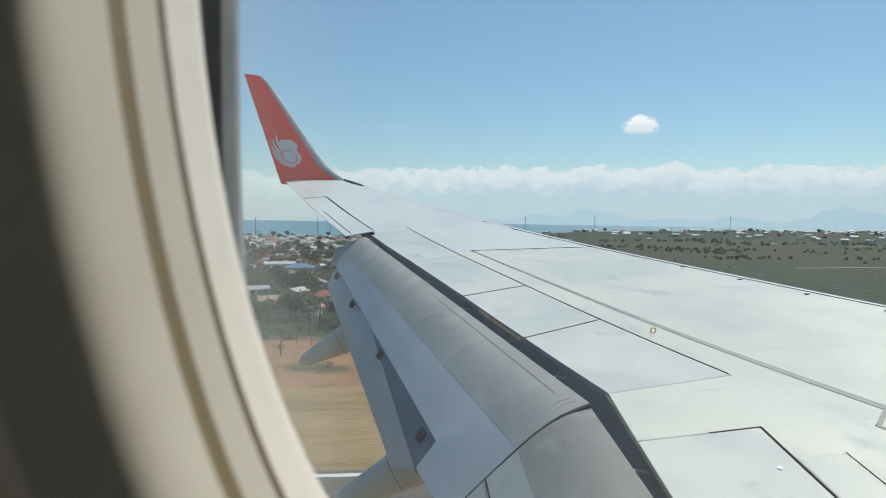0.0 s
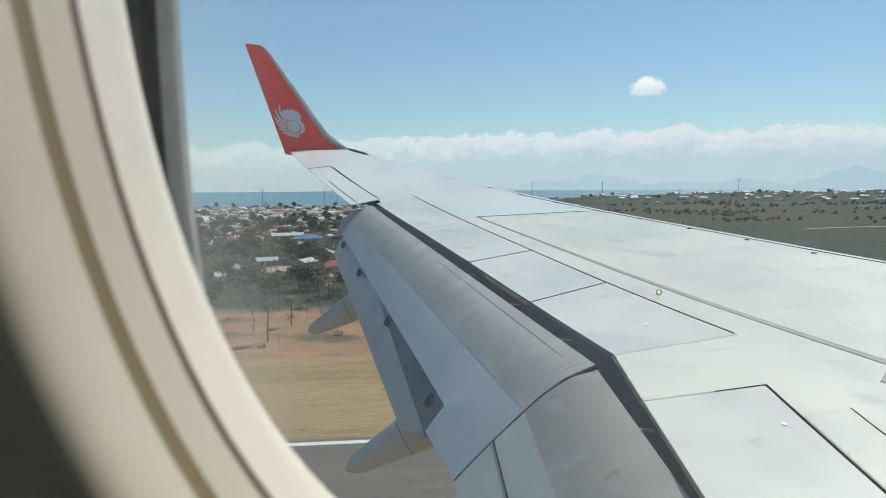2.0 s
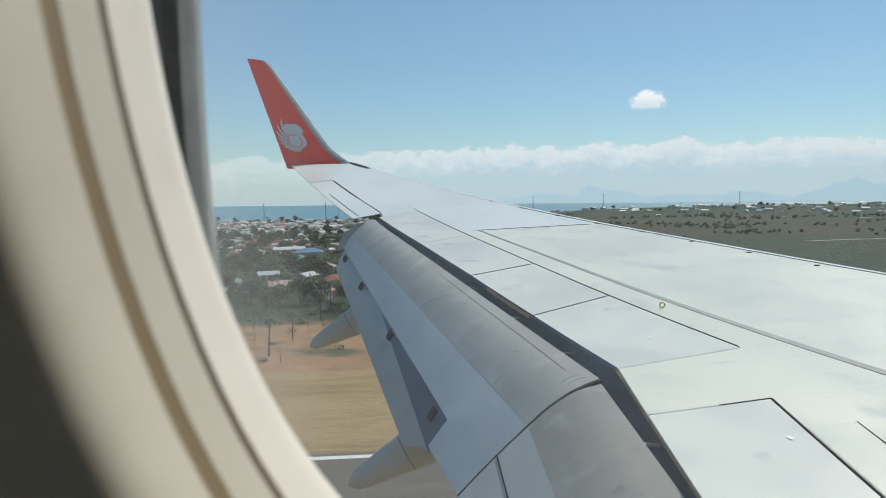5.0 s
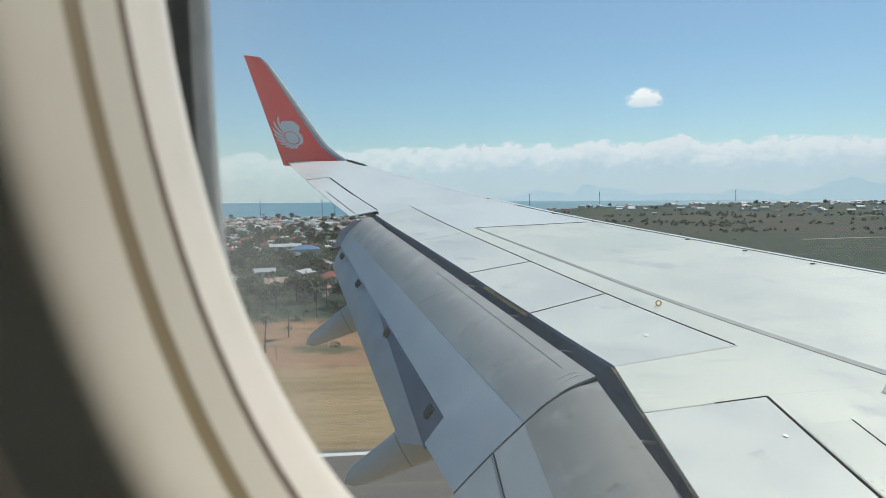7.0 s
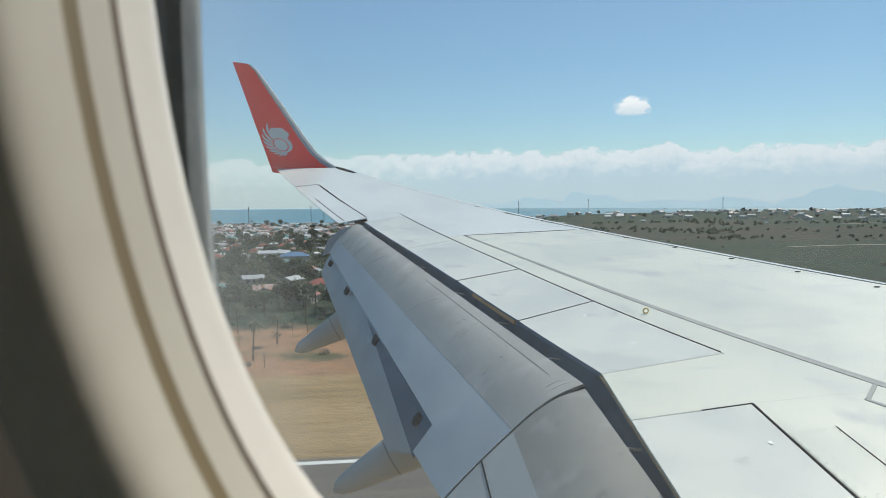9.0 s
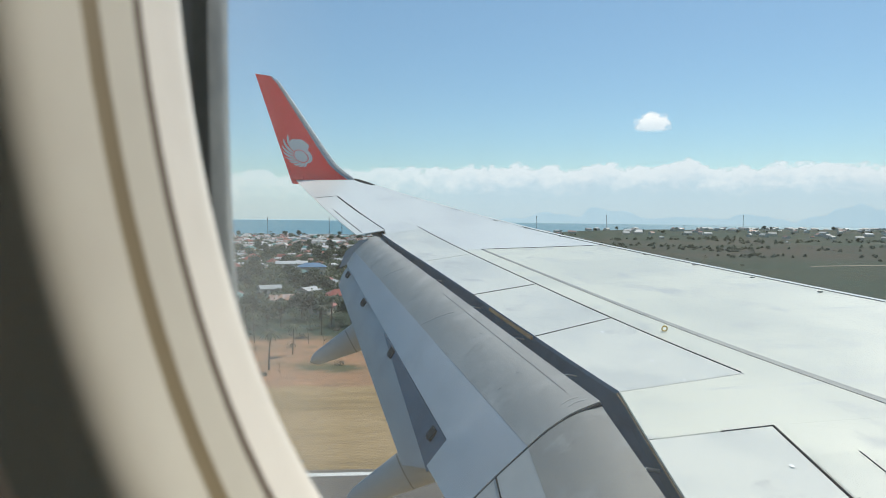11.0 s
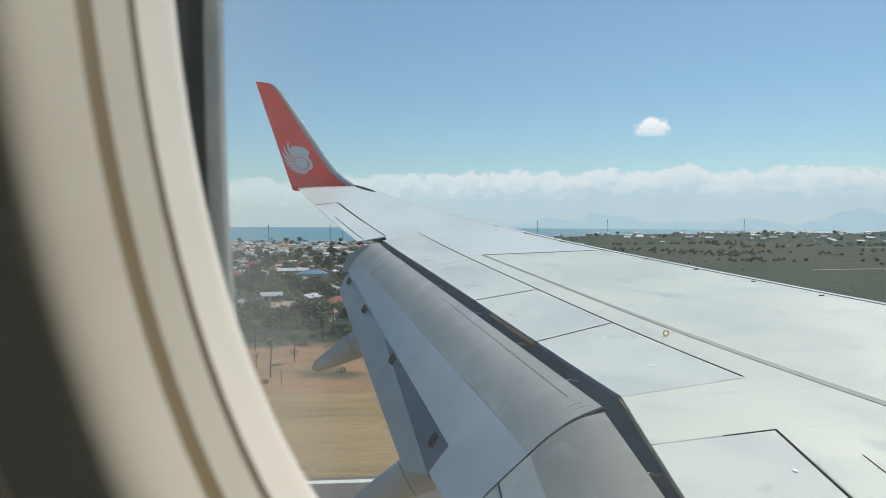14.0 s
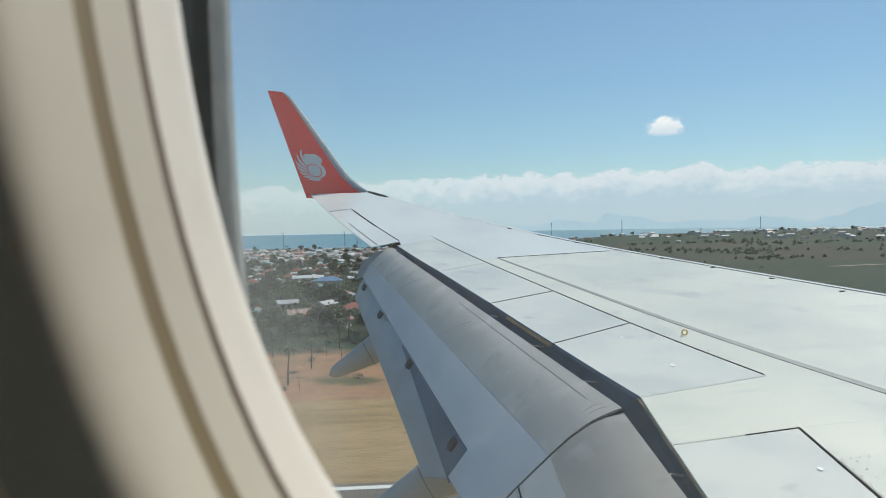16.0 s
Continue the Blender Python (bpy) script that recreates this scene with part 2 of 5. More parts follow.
wall_left = thing("wall_left", "cream moulded plastic cabin wall panel round an aircraft window", "wall", kind="structure")
lofted("wall_panel", [broad(0.024, 1.5774, 1), broad(0.05, 1.577, 1), rect_ring(0.30, 0.36, 1.575), rect_ring(3.0, 0.75, 1.575),
                      rect_ring(3.0, 0.75, 1.555)], M_CABIN, wall_left, caps=False, smooth=False)
window_1 = thing("window_1", "oval aircraft cabin window with cream stepped reveal and scratched pane", "window", kind="structure")
ring_band("window_lip", [(0.0028, 1.6443), (0.0003, 1.640), (-0.0002, 1.6325), (0.0, 1.63), (0.0006, 1.626), (0.0018, 1.616)], M_LIP, window_1, "pale cream window lip")
ring_band("groove", [(0.0018, 1.616), (0.0023, 1.6150), (0.0027, 1.6140), (0.0025, 1.6132)], M_GROOVE, window_1, "thin nearly flush band, brown as the shade of a groove")
ring_band("reveal_step", [(0.0025, 1.6132), (0.0028, 1.611), (0.0035, 1.6072), (0.0046, 1.6018)], M_TRIM, window_1, "cream inner reveal step")
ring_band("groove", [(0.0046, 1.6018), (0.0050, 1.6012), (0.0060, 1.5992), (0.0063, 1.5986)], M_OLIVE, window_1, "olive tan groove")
lofted("reveal", [broad(*p) for p in ((0.0063, 1.5986, 0), (0.0069, 1.5957, 0.15), (0.0076, 1.5925, 0.35), (0.0084, 1.5890, 0.55), (0.0095, 1.5850, 0.75), (0.0109, 1.5818, 0.9), (0.0127, 1.5797, 1), (0.0150, 1.5784, 1), (0.0180, 1.5777, 1), (0.024, 1.5774, 1))], M_TRIM, window_1, "broad cream outer reveal", caps=False)
ring_band("gasket", [(0.0028, 1.6443), (0.008, 1.648), (0.016, 1.654), (0.032, 1.668), (0.040, 1.682)], M_GASKET, window_1, "dark rubber window gasket")
lofted("gasket_face", [window_ring(o, y, power=4.0, tall=0.03, wide=0.012) for o, y in ((0.045, 1.679), (0.009, 1.6795), (0.0058, 1.6815))], M_GASKET, window_1, "dark rubber gasket face", caps=False)
lofted("outer_frame", [window_ring(o, y, power=4.0, tall=0.03, wide=0.012) for o, y in ((0.0058, 1.6815), (0.0043, 1.682), (0.0020, 1.6835), (0.0, 1.69), (0.0002, 1.703), (0.008, 1.7055), (0.04, 1.707))],
       M_OUTER, window_1, "grey metal outer window frame", caps=False)
pane = lofted("pane", [window_ring(0.003, 1.694, power=4.0, tall=0.03, wide=0.012), window_ring(0.003, 1.697, power=4.0, tall=0.03, wide=0.012)], M_PANE, window_1, "scratched clear acrylic pane")
pane.visible_shadow = False

# closed cabin: floor, ceiling, far wall and ends
for nm, b, mt in (("floor", (-1.4, 4.7, -1.6, 1.586, -1.54, -1.50), M_FLOOR), ("ceiling", (-1.4, 4.7, -1.6, 1.586, 0.24, 0.28), M_CABIN),
                  ("wall_aft", (-1.44, -1.4, -1.6, 1.586, -1.54, 0.28), M_CABIN),
                  ("wall_forward", (4.7, 4.74, -1.6, 1.586, -1.54, 0.28), M_CABIN)):
    tagged(part(nm, as_mesh(nm, *box(*b)), mt), {"floor": "grey-brown carpeted cabin floor", "ceiling": "plain cabin ceiling panel"}.get(nm, "plain cabin end wall panel"), nm.split("_")[0], kind="structure")

# unseen far wall; openings larger than real windows, to let in more skylight
bits = [box(-1.4, 4.7, -1.64, -1.60, -1.54, -1.05), box(-1.4, 4.7, -1.64, -1.60, -0.05, 0.28)]
for k in range(12):
    bits.append(box(-1.4 + 0.51 * k, -1.4 + 0.51 * k + 0.06, -1.64, -1.60, -1.05, -0.05))
tagged(part("wall_right", as_mesh("wall_right", *join(bits)), M_CABIN), "unseen cabin side wall with oversized openings for light", "wall", kind="structure")

# ---- wing ----
wing = thing("airliner_wing", "white airliner wing with extended grey flaps and red winglet", "aircraft wing")
DIHEDRAL, BEND, TILT = 0.2186, 0.0059, 0.0407


def surf(x, y):
    """Height of the wing's upper skin."""
    u = 17 - y
    return -DIHEDRAL * u + BEND * u * u + TILT * (x - 0.27 * u) + 0.02 * math.exp(-((y - 9) / 1.8) ** 2)


def line(x0, y0, x1, y1):
    return lambda y: x0 + (x1 - x0) * (y - y0) / (y1 - y0)


def nose(y):
    return 1.45 + 0.536 * (16.8 - y)


slat_gap = lambda y: nose(y) - 0.10
true_te = lambda y: 0.27 * (17 - y)
strip = line(3.06, 10.55, 4.67, 5.24)            # grey sealant line
hinge = line(2.36, 12.18, 4.10, 5.91)            # spoiler hinges
spoiler_te = lambda y: line(1.775, 11.81, 3.167, 5.70)(y) + 0.0064 * (11.81 - y) * (y - 5.70)   # bowed slightly
in_te = line(3.17, 5.70, 2.96, 4.14)             # inboard trailing edge
in_hinge = line(3.815, 5.07, 3.665, 4.01)
ail_hinge = line(0.964, 15.2, 1.803, 12.175)


def skin(name, edge0, edge1, mat, parent=wing, label="", g=0.0035, thick=0.035, lift=0.0, n=10, m=4, fore=None, rim_mat=None):
    """A skin panel between two chordwise edges, each (x aft, y aft, x fore, y fore), with a gap g all round."""
    (ax, ay, bx, by), (cx, cy, dx, dy) = edge0, edge1
    a, b, c, d = (Vector((ax, ay)), Vector((bx, by)), Vector((cx, cy)), Vector((dx, dy)))
    su, sv = max((b - a).length, 0.02), max((c - a).length, 0.02)
    gu, gv = g / su, g / sv
    top, bot = [], []
    for i in range(n + 1):
        v = gv + (1 - 2 * gv) * i / n
        for j in range(m + 1):
            u = gu + (1 - gu - (gu if fore is None else fore / su)) * j / m
            p = (a * (1 - u) + b * u) * (1 - v) + (c * (1 - u) + d * u) * v
            z = surf(p.x, p.y) + lift
            top.append((p.x, p.y, z))
            bot.append((p.x, p.y, z - thick))
    k = len(top)
    w = m + 1
    faces = [(i * w + j, i * w + j + 1, (i + 1) * w + j + 1, (i + 1) * w + j) for i in range(n) for j in range(m)]
    faces += [tuple(q + k for q in f[::-1]) for f in faces]
    rim = [j for j in range(w)] + [i * w + m for i in range(1, n + 1)] + [n * w + j for j in range(m - 1, -1, -1)] + [i * w for i in range(n - 1, 0, -1)]
    for i, p in enumerate(rim):
        q = rim[(i + 1) % len(rim)]
        faces.append((q, p, p + k, q + k))
    ob = part(name, as_mesh(name, top + bot, faces), [mat, rim_mat or M_GAP], parent, label)
    for f in ob.data.polygons[2 * n * m:]:
        f.material_index = 1
    bm = bmesh.new()
    bm.from_mesh(ob.data)
    bmesh.ops.recalc_face_normals(bm, faces=bm.faces)
    bm.to_mesh(ob.data)
    bm.free()
    return ob


def joint(name, x0, y0, x1, y1, high, wide, mat, parent=wing, n=12):
    """A rubber seal or step standing a little proud along a joint of the skin."""
    a, b = Vector((x0, y0)), Vector((x1, y1))
    d = (b - a).normalized()
    s = Vector((-d.y, d.x)) * wide / 2
    rings = []
    for i in range(n + 1):
        p = a.lerp(b, i / n)
        z = surf(p.x, p.y)
        rings.append([(p.x - s.x, p.y - s.y, z - 0.01), (p.x - s.x, p.y - s.y, z + high), (p.x + s.x, p.y + s.y, z + high), (p.x + s.x, p.y + s.y, z - 0.01)])
    return lofted(name, rings, mat, parent, smooth=False)


def between(f0, f1, y0, y1):
    return (f0(y0), y0, f1(y0), y0), (f0(y1), y1, f1(y1), y1)


# inner structure below the panels, seen dark through the joints
rings = []
for k in range(25):
    y = 1.86 + (16.9 - 1.86) * k / 24
    front = nose(y) - 0.06
    back = (in_hinge(y) if y < 5.05 else hinge(y) + 0.02) if y < 12.1 else (ail_hinge(y) + 0.03 if y < 15.15 else ail_hinge(y) - 0.05)
    deep = 0.10 + 0.55 * (17 - y) / 15
    rings.append([(back, y, surf(back, y) - 0.03), ((back + front) / 2, y, surf((back + front) / 2, y) - 0.03), (front, y, surf(front, y) - 0.03),
                  (front, y, surf(front, y) - 0.03 - 0.4 * deep), ((back + front) / 2, y, surf((back + front) / 2, y) - 0.03 - deep), (back, y, surf(back, y) - 0.03 - 0.7 * deep)])
lofted("wing_box", rings, M_GAP, wing, smooth=False)
rings = []
for k in range(25):
    y = 1.86 + (16.9 - 1.86) * k / 24
    front, back = nose(y) - 0.05, (in_te(y) - 0.15 if y < 5.7 else spoiler_te(y) - 0.1) if y < 11.8 else true_te(y) + 0.30
    deep = 0.16 + 0.56 * (17 - y) / 15
    rings.append([(front, y, surf(front, y) - 0.12 - 0.4 * deep), ((back + front) / 2, y, surf((back + front) / 2, y) - 0.05 - deep), (back, y, surf(back, y) - 0.06 - (0.55 * deep if y < 11.8 else 0))])
lofted("lower_skin", rings, M_FAIRING, wing, "grey painted lower wing skin", closed=False)

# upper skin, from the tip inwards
skin("skin_panel", (0.0, 17.0, 1.43, 16.85), (true_te(15.05), 15.05, slat_gap(15.2), 15.2), M_COOL_LIT_WHITE, label="white wing tip skin panel", thick=0.012, n=8, rim_mat=M_COOL_LIT_WHITE)
skin("skin_panel", (ail_hinge(15.2), 15.2, slat_gap(15.2), 15.2), (ail_hinge(12.1), 12.1, slat_gap(12.25), 12.25), M_COOL_LIT_WHITE, label="white outer wing skin panel", n=10, rim_mat=M_COOL_LIT_WHITE)
skin("skin_panel", (hinge(12.22) - 0.53, 12.1, hinge(12.22), 12.22), (hinge(11.9) - 0.6, 11.82, hinge(11.9), 11.9), M_COOL_LIT_WHITE, g=0.001, n=3, rim_mat=M_COOL_LIT_WHITE)
skin("skin_panel", (hinge(12.22), 12.22, slat_gap(12.25), 12.25), (hinge(10.55), 10.55, slat_gap(10.55), 10.55), M_COOL_LIT_WHITE, g=0.0025, n=8)
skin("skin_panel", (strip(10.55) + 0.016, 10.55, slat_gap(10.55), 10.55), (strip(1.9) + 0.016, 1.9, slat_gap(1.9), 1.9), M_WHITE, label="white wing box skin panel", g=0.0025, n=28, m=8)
skin("sealant_strip", *between(lambda y: strip(y) - 0.016 - 0.008 * (10.5 - y) / 5, lambda y: strip(y) + 0.018 + 0.030 * (10.5 - y) / 5, 10.52, 1.95), M_SEAL, label="grey sealant strip", g=0.0, lift=0.003, n=24, m=1)
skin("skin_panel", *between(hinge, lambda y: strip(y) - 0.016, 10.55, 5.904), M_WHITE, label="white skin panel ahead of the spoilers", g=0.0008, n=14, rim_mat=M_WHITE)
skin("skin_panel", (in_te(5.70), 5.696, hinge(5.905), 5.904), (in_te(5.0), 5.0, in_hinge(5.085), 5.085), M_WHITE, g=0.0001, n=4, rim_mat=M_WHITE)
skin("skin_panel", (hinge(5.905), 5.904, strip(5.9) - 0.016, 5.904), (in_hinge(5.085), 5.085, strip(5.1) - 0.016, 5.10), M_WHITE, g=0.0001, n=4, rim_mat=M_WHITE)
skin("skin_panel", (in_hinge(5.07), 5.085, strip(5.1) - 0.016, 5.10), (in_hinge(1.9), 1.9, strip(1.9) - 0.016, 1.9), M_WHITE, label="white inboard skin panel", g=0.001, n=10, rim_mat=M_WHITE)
# a second sealant run that branches off inboard
skin("sealant_strip", *between(lambda y: strip(y) - 0.305, lambda y: strip(y) - 0.275, 5.0, 1.95), M_SEAL, label="grey sealant strip", g=0.0, lift=0.003, n=8, m=1)
skin("sealant_strip", (strip(4.99) - 0.29, 5.012, strip(5.2) - 0.02, 5.212), (strip(4.97) - 0.29, 4.982, strip(5.18) - 0.02, 5.182), M_SEAL, label="grey sealant strip", g=0.0, lift=0.0034, n=1, m=1)
# spoilers
EDGES = [(11.80, 12.16), (9.95, 10.30), (8.328, 8.654), (6.949, 7.367), (5.699, 5.907)]
for (a0, a1), (b0, b1) in zip(EDGES, EDGES[1:]):
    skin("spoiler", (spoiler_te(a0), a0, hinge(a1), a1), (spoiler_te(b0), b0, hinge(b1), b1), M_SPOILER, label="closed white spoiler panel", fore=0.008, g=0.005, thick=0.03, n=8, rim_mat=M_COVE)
skin("spoiler", (in_te(4.99), 4.99, in_hinge(5.07), 5.07), (in_te(1.95), 1.95, in_hinge(1.95), 1.95), M_SPOILER, label="closed white inboard ground spoiler", fore=0.010, g=0.001, thick=0.03, n=8, rim_mat=M_FAINT)
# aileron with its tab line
ail = skin("aileron", (true_te(15.0), 15.0, ail_hinge(15.17), 15.17), (true_te(11.79), 11.79, ail_hinge(12.08), 12.08), M_COOL_LIT_WHITE, label="white aileron", g=0.006, thick=0.012, n=10, rim_mat=M_COOL_LIT_WHITE)
skin("tab_joint", *between(line(0.975, 13.82, 1.48, 11.93), line(0.990, 13.82, 1.495, 11.93), 13.82, 11.95), M_GAP, ail, g=0, lift=0.002, thick=0.01, n=6, m=1)
skin("hinge_cover", *between(lambda y: ail_hinge(y) - 0.022, lambda y: ail_hinge(y) + 0.012, 15.1, 13.35), M_GAP, ail, g=0, lift=0.002, thick=0.01, n=6, m=1)

# seals along the joints
joint("hinge_seal", hinge(12.27), 12.27, hinge(5.93), 5.93, 0.0045, 0.006, M_GAP, n=20)
joint("hinge_seal", in_hinge(5.07), 5.07, in_hinge(1.95), 1.95, 0.006, 0.007, M_GAP)
joint("edge_seal", in_te(5.0) + 0.42, 5.04, in_hinge(5.07), 5.075, 0.004, 0.006, M_GAP)
joint("edge_seal", in_te(5.0) + 0.03, 4.995, in_te(5.0) + 0.42, 5.04, 0.001, 0.006, M_FAINT)
for y0, y1, h, mt in ((8.328, 8.654, 0.0045, M_GAP), (6.949, 7.367, 0.004, M_GAP), (9.95, 10.30, 0.002, M_FAINT), (5.70, 5.905, 0.0015, M_FAINT)):
    joint("edge_seal", spoiler_te(y0), y0, hinge(y1), y1, h, 0.008, mt)
joint("skin_joint", strip(10.55), 10.55, slat_gap(10.55) - 0.15, 10.55, 0.005, 0.008, M_GAP)
joint("skin_joint", ail_hinge(15.1), 15.1, ail_hinge(12.15), 12.15, 0.006, 0.01, M_GAP)
joint("skin_joint", true_te(15.0) + 0.03, 15.01, ail_hinge(15.17), 15.17, 0.005, 0.01, M_GAP)
joint("skin_joint", slat_gap(12.0) - 0.02, 12.0, slat_gap(2.0) - 0.02, 2.0, 0.004, 0.006, M_GAP, n=30)

# slats: leading edge segments with rounded noses
for y0, y1 in ((16.3, 14.2), (14.2, 11.45), (11.45, 8.6), (8.6, 6.2), (6.2, 1.9)):
    rings = []
    for k in range(7):
        y = y0 - 0.006 + (y1 - y0 + 0.012) * k / 6
        x, z = nose(y), surf(nose(y), y)
        rings.append([(x - 0.095, y, z - 0.002), (x - 0.03, y, z - 0.001), (x + 0.01, y, z - 0.018), (x + 0.04, y, z - 0.06), (x + 0.045, y, z - 0.12), (x + 0.01, y, z - 0.2), (x - 0.1, y, z - 0.24), (x - 0.095, y, z - 0.04)])
    lofted("slat", rings, M_COOL_LIT_WHITE, wing, "white leading edge slat")
for k in range(13):
    y = 12.57 - 0.667 * k
    x = nose(y) - max(0.13, 0.14 + 0.05 * (9.9 - y))
    v = [(x + 0.03 * math.cos(a), y + 0.018 * math.sin(a), surf(x, y) + h) for h in (0.0, 0.008) for a in (i * math.pi / 3 for i in range(6))]
    part("slat_stop", as_mesh("slat_stop", v, [(0, 1, 7, 6), (1, 2, 8, 7), (2, 3, 9, 8), (3, 4, 10, 9), (4, 5, 11, 10), (5, 0, 6, 11), (6, 7, 8, 9, 10, 11)]), M_GAP, wing)

# wing tip lamp
rings = [[(nose(y) - 0.10 + 0.09 * w * math.cos(a), y, surf(nose(y), y) - 0.012 + 0.022 * math.sin(a)) for a in (i * math.pi / 4 for i in range(8))] for y, w in ((16.95, 0.3), (16.8, 1), (16.45, 1), (16.2, 0.5))]
lofted("tip_lamp", rings, M_GAP, wing, "dark glazed wing tip lamp")


# winglet: blended sections from the tip up
def winglet_frame(s):
    """Trailing and leading edge at height s, 0 to 1: straight edges, the leading one flaring into the tip."""
    h, y = -0.06 + 2.37 * s ** 1.15, 16.98 + 0.60 * s ** 0.6
    k = (y - 1.48) / 15.92
    te = -0.921 + 0.336 * (2.318 - h)
    le = -0.465 + 0.673 * (2.254 - h) + 0.26 * max(0.0, 1 - 2 * h) ** 2
    return Vector((1.61 + (te - 1.61) * k, y, (h + 0.58) * k - 0.58)), Vector((1.61 + (le - 1.61) * k, y, (h - 0.05 * s + 0.58) * k - 0.58))


def winglet_point(s, u, side=-1.0):
    te, le = winglet_frame(s)
    c = le - te
    n = Vector((0, -0.95, 0.32)).lerp(Vector((0, -1, 0.08)), s) if s > 0.08 else Vector((0, -0.5, 0.86))
    t = 0.022 * c.length * (4 * u * (1 - u)) ** 0.6 * (1.3 - 0.6 * u)
    return te + c * u - n.normalized() * t * side


US = [0, 0.02, 0.1, 0.25, 0.45, 0.65, 0.8, 0.88]
SS = [0.0, 0.03, 0.07, 0.13, 0.22, 0.34, 0.48, 0.62, 0.76, 0.88, 0.95, 0.985, 1.0]


def section(s, us):
    trim = 0.0 if s < 0.95 else (s - 0.95) * 2.4
    us = [u * (1 - trim) for u in us]
    return [winglet_point(s, u) for u in us] + [winglet_point(s, u, 1) for u in us[::-1]]


winglet = lofted("winglet", [section(s, US) for s in SS], M_RED, wing, "red upswept winglet")
# white in place of the sun's highlight on the bare metal edge
lofted("edge_highlight", [section(s, [0.957, 0.98, 1.0]) for s in SS[1:]], M_HULL, winglet, "white strip painted as sun highlight on the leading edge")
lofted("leading_edge", [section(s, [0.885, 0.93, 0.955]) for s in SS[1:]], M_METAL, winglet, "bare metal leading edge")
# bead added along the edge to catch sun and widen the highlight
nose_line = [winglet_frame(s)[1] for s in SS[1:-1]]
lofted("highlight_bead", tube([p + Vector((0.006, -0.012, 0)) for p in nose_line], [0.034] * (len(nose_line) - 3) + [0.028, 0.018, 0.006], 10), M_HULL, winglet, "white bead added to brighten the leading edge line")
# red lower fairing step at the trailing edge
lofted("tip_fairing", [[(x, y, surf(0.3, 16.98) + z) for y, z in ((16.90, 0.0), (17.06, -0.02), (17.06, 0.07), (16.96, 0.08))] for x in (-0.03, 0.06, 0.16)], M_RED, wing, "red tip fairing end", smooth=False)


# emblem: a fan of curved blades round a disc with a rounded plate, all plain shapes
def on_winglet(px, pz):
    """A place on the winglet's inner face, from metres along and up from the emblem's middle."""
    s = 0.30 + pz / 2.42
    te, le = winglet_frame(s)
    u = (EMX - 0.36 * pz + px - te.x) / (le.x - te.x)
    return winglet_point(s, u) + Vector((0, -0.012, 0.003))


EMX = 0.015
CX, CZ = 0.07, 0.0


def flat(name, pts, mat, parent, label="", lift=0.0):
    return part(name, as_mesh(name, [on_winglet(*p) + Vector((0, -lift, 0)) for p in pts], [tuple(range(len(pts)))]), mat, parent, label)


emblem = flat("emblem", [(CX + 0.138 * math.cos(a), CZ + 0.138 * math.sin(a)) for a in (i * math.pi / 12 for i in range(24))], M_EMBLEM, winglet, "pale disc of the emblem", 0.004)
flat("ring", [(CX + 0.155 * math.cos(a), CZ + 0.155 * math.sin(a)) for a in (i * math.pi / 12 for i in range(24))], M_RED, emblem, "red ring round the disc", 0.002)
for k in range(9):
    f0 = k / 8
    a0 = radians(128 + 160 * f0)
    r1 = 0.50 - 0.12 * min(1, f0 * 3) - 0.11 * max(0, f0 - 0.3) / 0.7
    left, right = [], []
    for i in range(9):
        f = i / 8
        r = 0.15 + (r1 - 0.15) * f
        a = a0 - 0.42 * f * (0.4 + 0.6 * f)
        w = (0.006 + 0.026 * math.sin(math.pi * min(1, 0.15 + 0.72 * f))) * (1.0 if f < 0.97 else 0.25)
        p, d = Vector((r * math.cos(a), r * math.sin(a))), Vector((-math.sin(a), math.cos(a)))
        left.append(p + d * w)
        right.append(p - d * w)
    pts = [on_winglet(CX + q.x, CZ + q.y) for q in left + right[::-1]]
    part("blade", as_mesh("blade", pts, [(i, i + 1, 16 - i, 17 - i) for i in range(8)]), M_EMBLEM, emblem)
pts = []
for i in range(36):
    a = 2 * math.pi * i / 36
    r = 0.19 * (1 + 0.05 * math.sin(6 * a + 1) + 0.06 * math.sin(3 * a))
    pts.append((CX + 0.045 + 1.05 * r * math.cos(a), CZ + 0.235 + 0.86 * r * math.sin(a)))
flat("plate", pts, M_EMBLEM, emblem, "pale rounded plate of the emblem")
arc = [radians(75 - 14 * i) for i in range(11)]
crescent = [on_winglet(CX + 0.157 * math.cos(a), CZ + 0.157 * math.sin(a)) for a in arc] + [on_winglet(CX + (0.16 + 0.085 * math.cos((a - 0.35) * 0.8)) * math.cos(a), CZ + (0.16 + 0.085 * math.cos((a - 0.35) * 0.8)) * math.sin(a)) for a in arc]
part("crescent", as_mesh("crescent", crescent, [(i, i + 1, i + 12, i + 11) for i in range(10)]), M_EMBLEM, emblem)


# ---- flaps ----
def ruled(name, inner, outer, mats, parent, label, n=18, thick=0.05, rows=None):
    """A thick sheet ruled between two chordwise lines of points, each (x, y, z)."""
    k = len(inner)
    rings = []
    for i in range(n + 1):
        t = i / n
        row = [Vector(p).lerp(Vector(q), t) for p, q in zip(inner, outer)]
        under = []
        for j, p in enumerate(row):
            d = (row[min(j + 1, k - 1)] - row[max(j - 1, 0)])
            nrm = Vector((-d.z, 0, d.x)).normalized()
            nrm = nrm if nrm.z < 0 else -nrm
            f = j / (k - 1)
            under.append(p + nrm * (thick * (0.25 + 1.6 * math.sin(math.pi * min(1, 0.18 + 0.82 * f)) * (1 - f) ** 0.5)))
        rings.append(row + under[::-1])
    return lofted(name, rings, mats, parent, label)


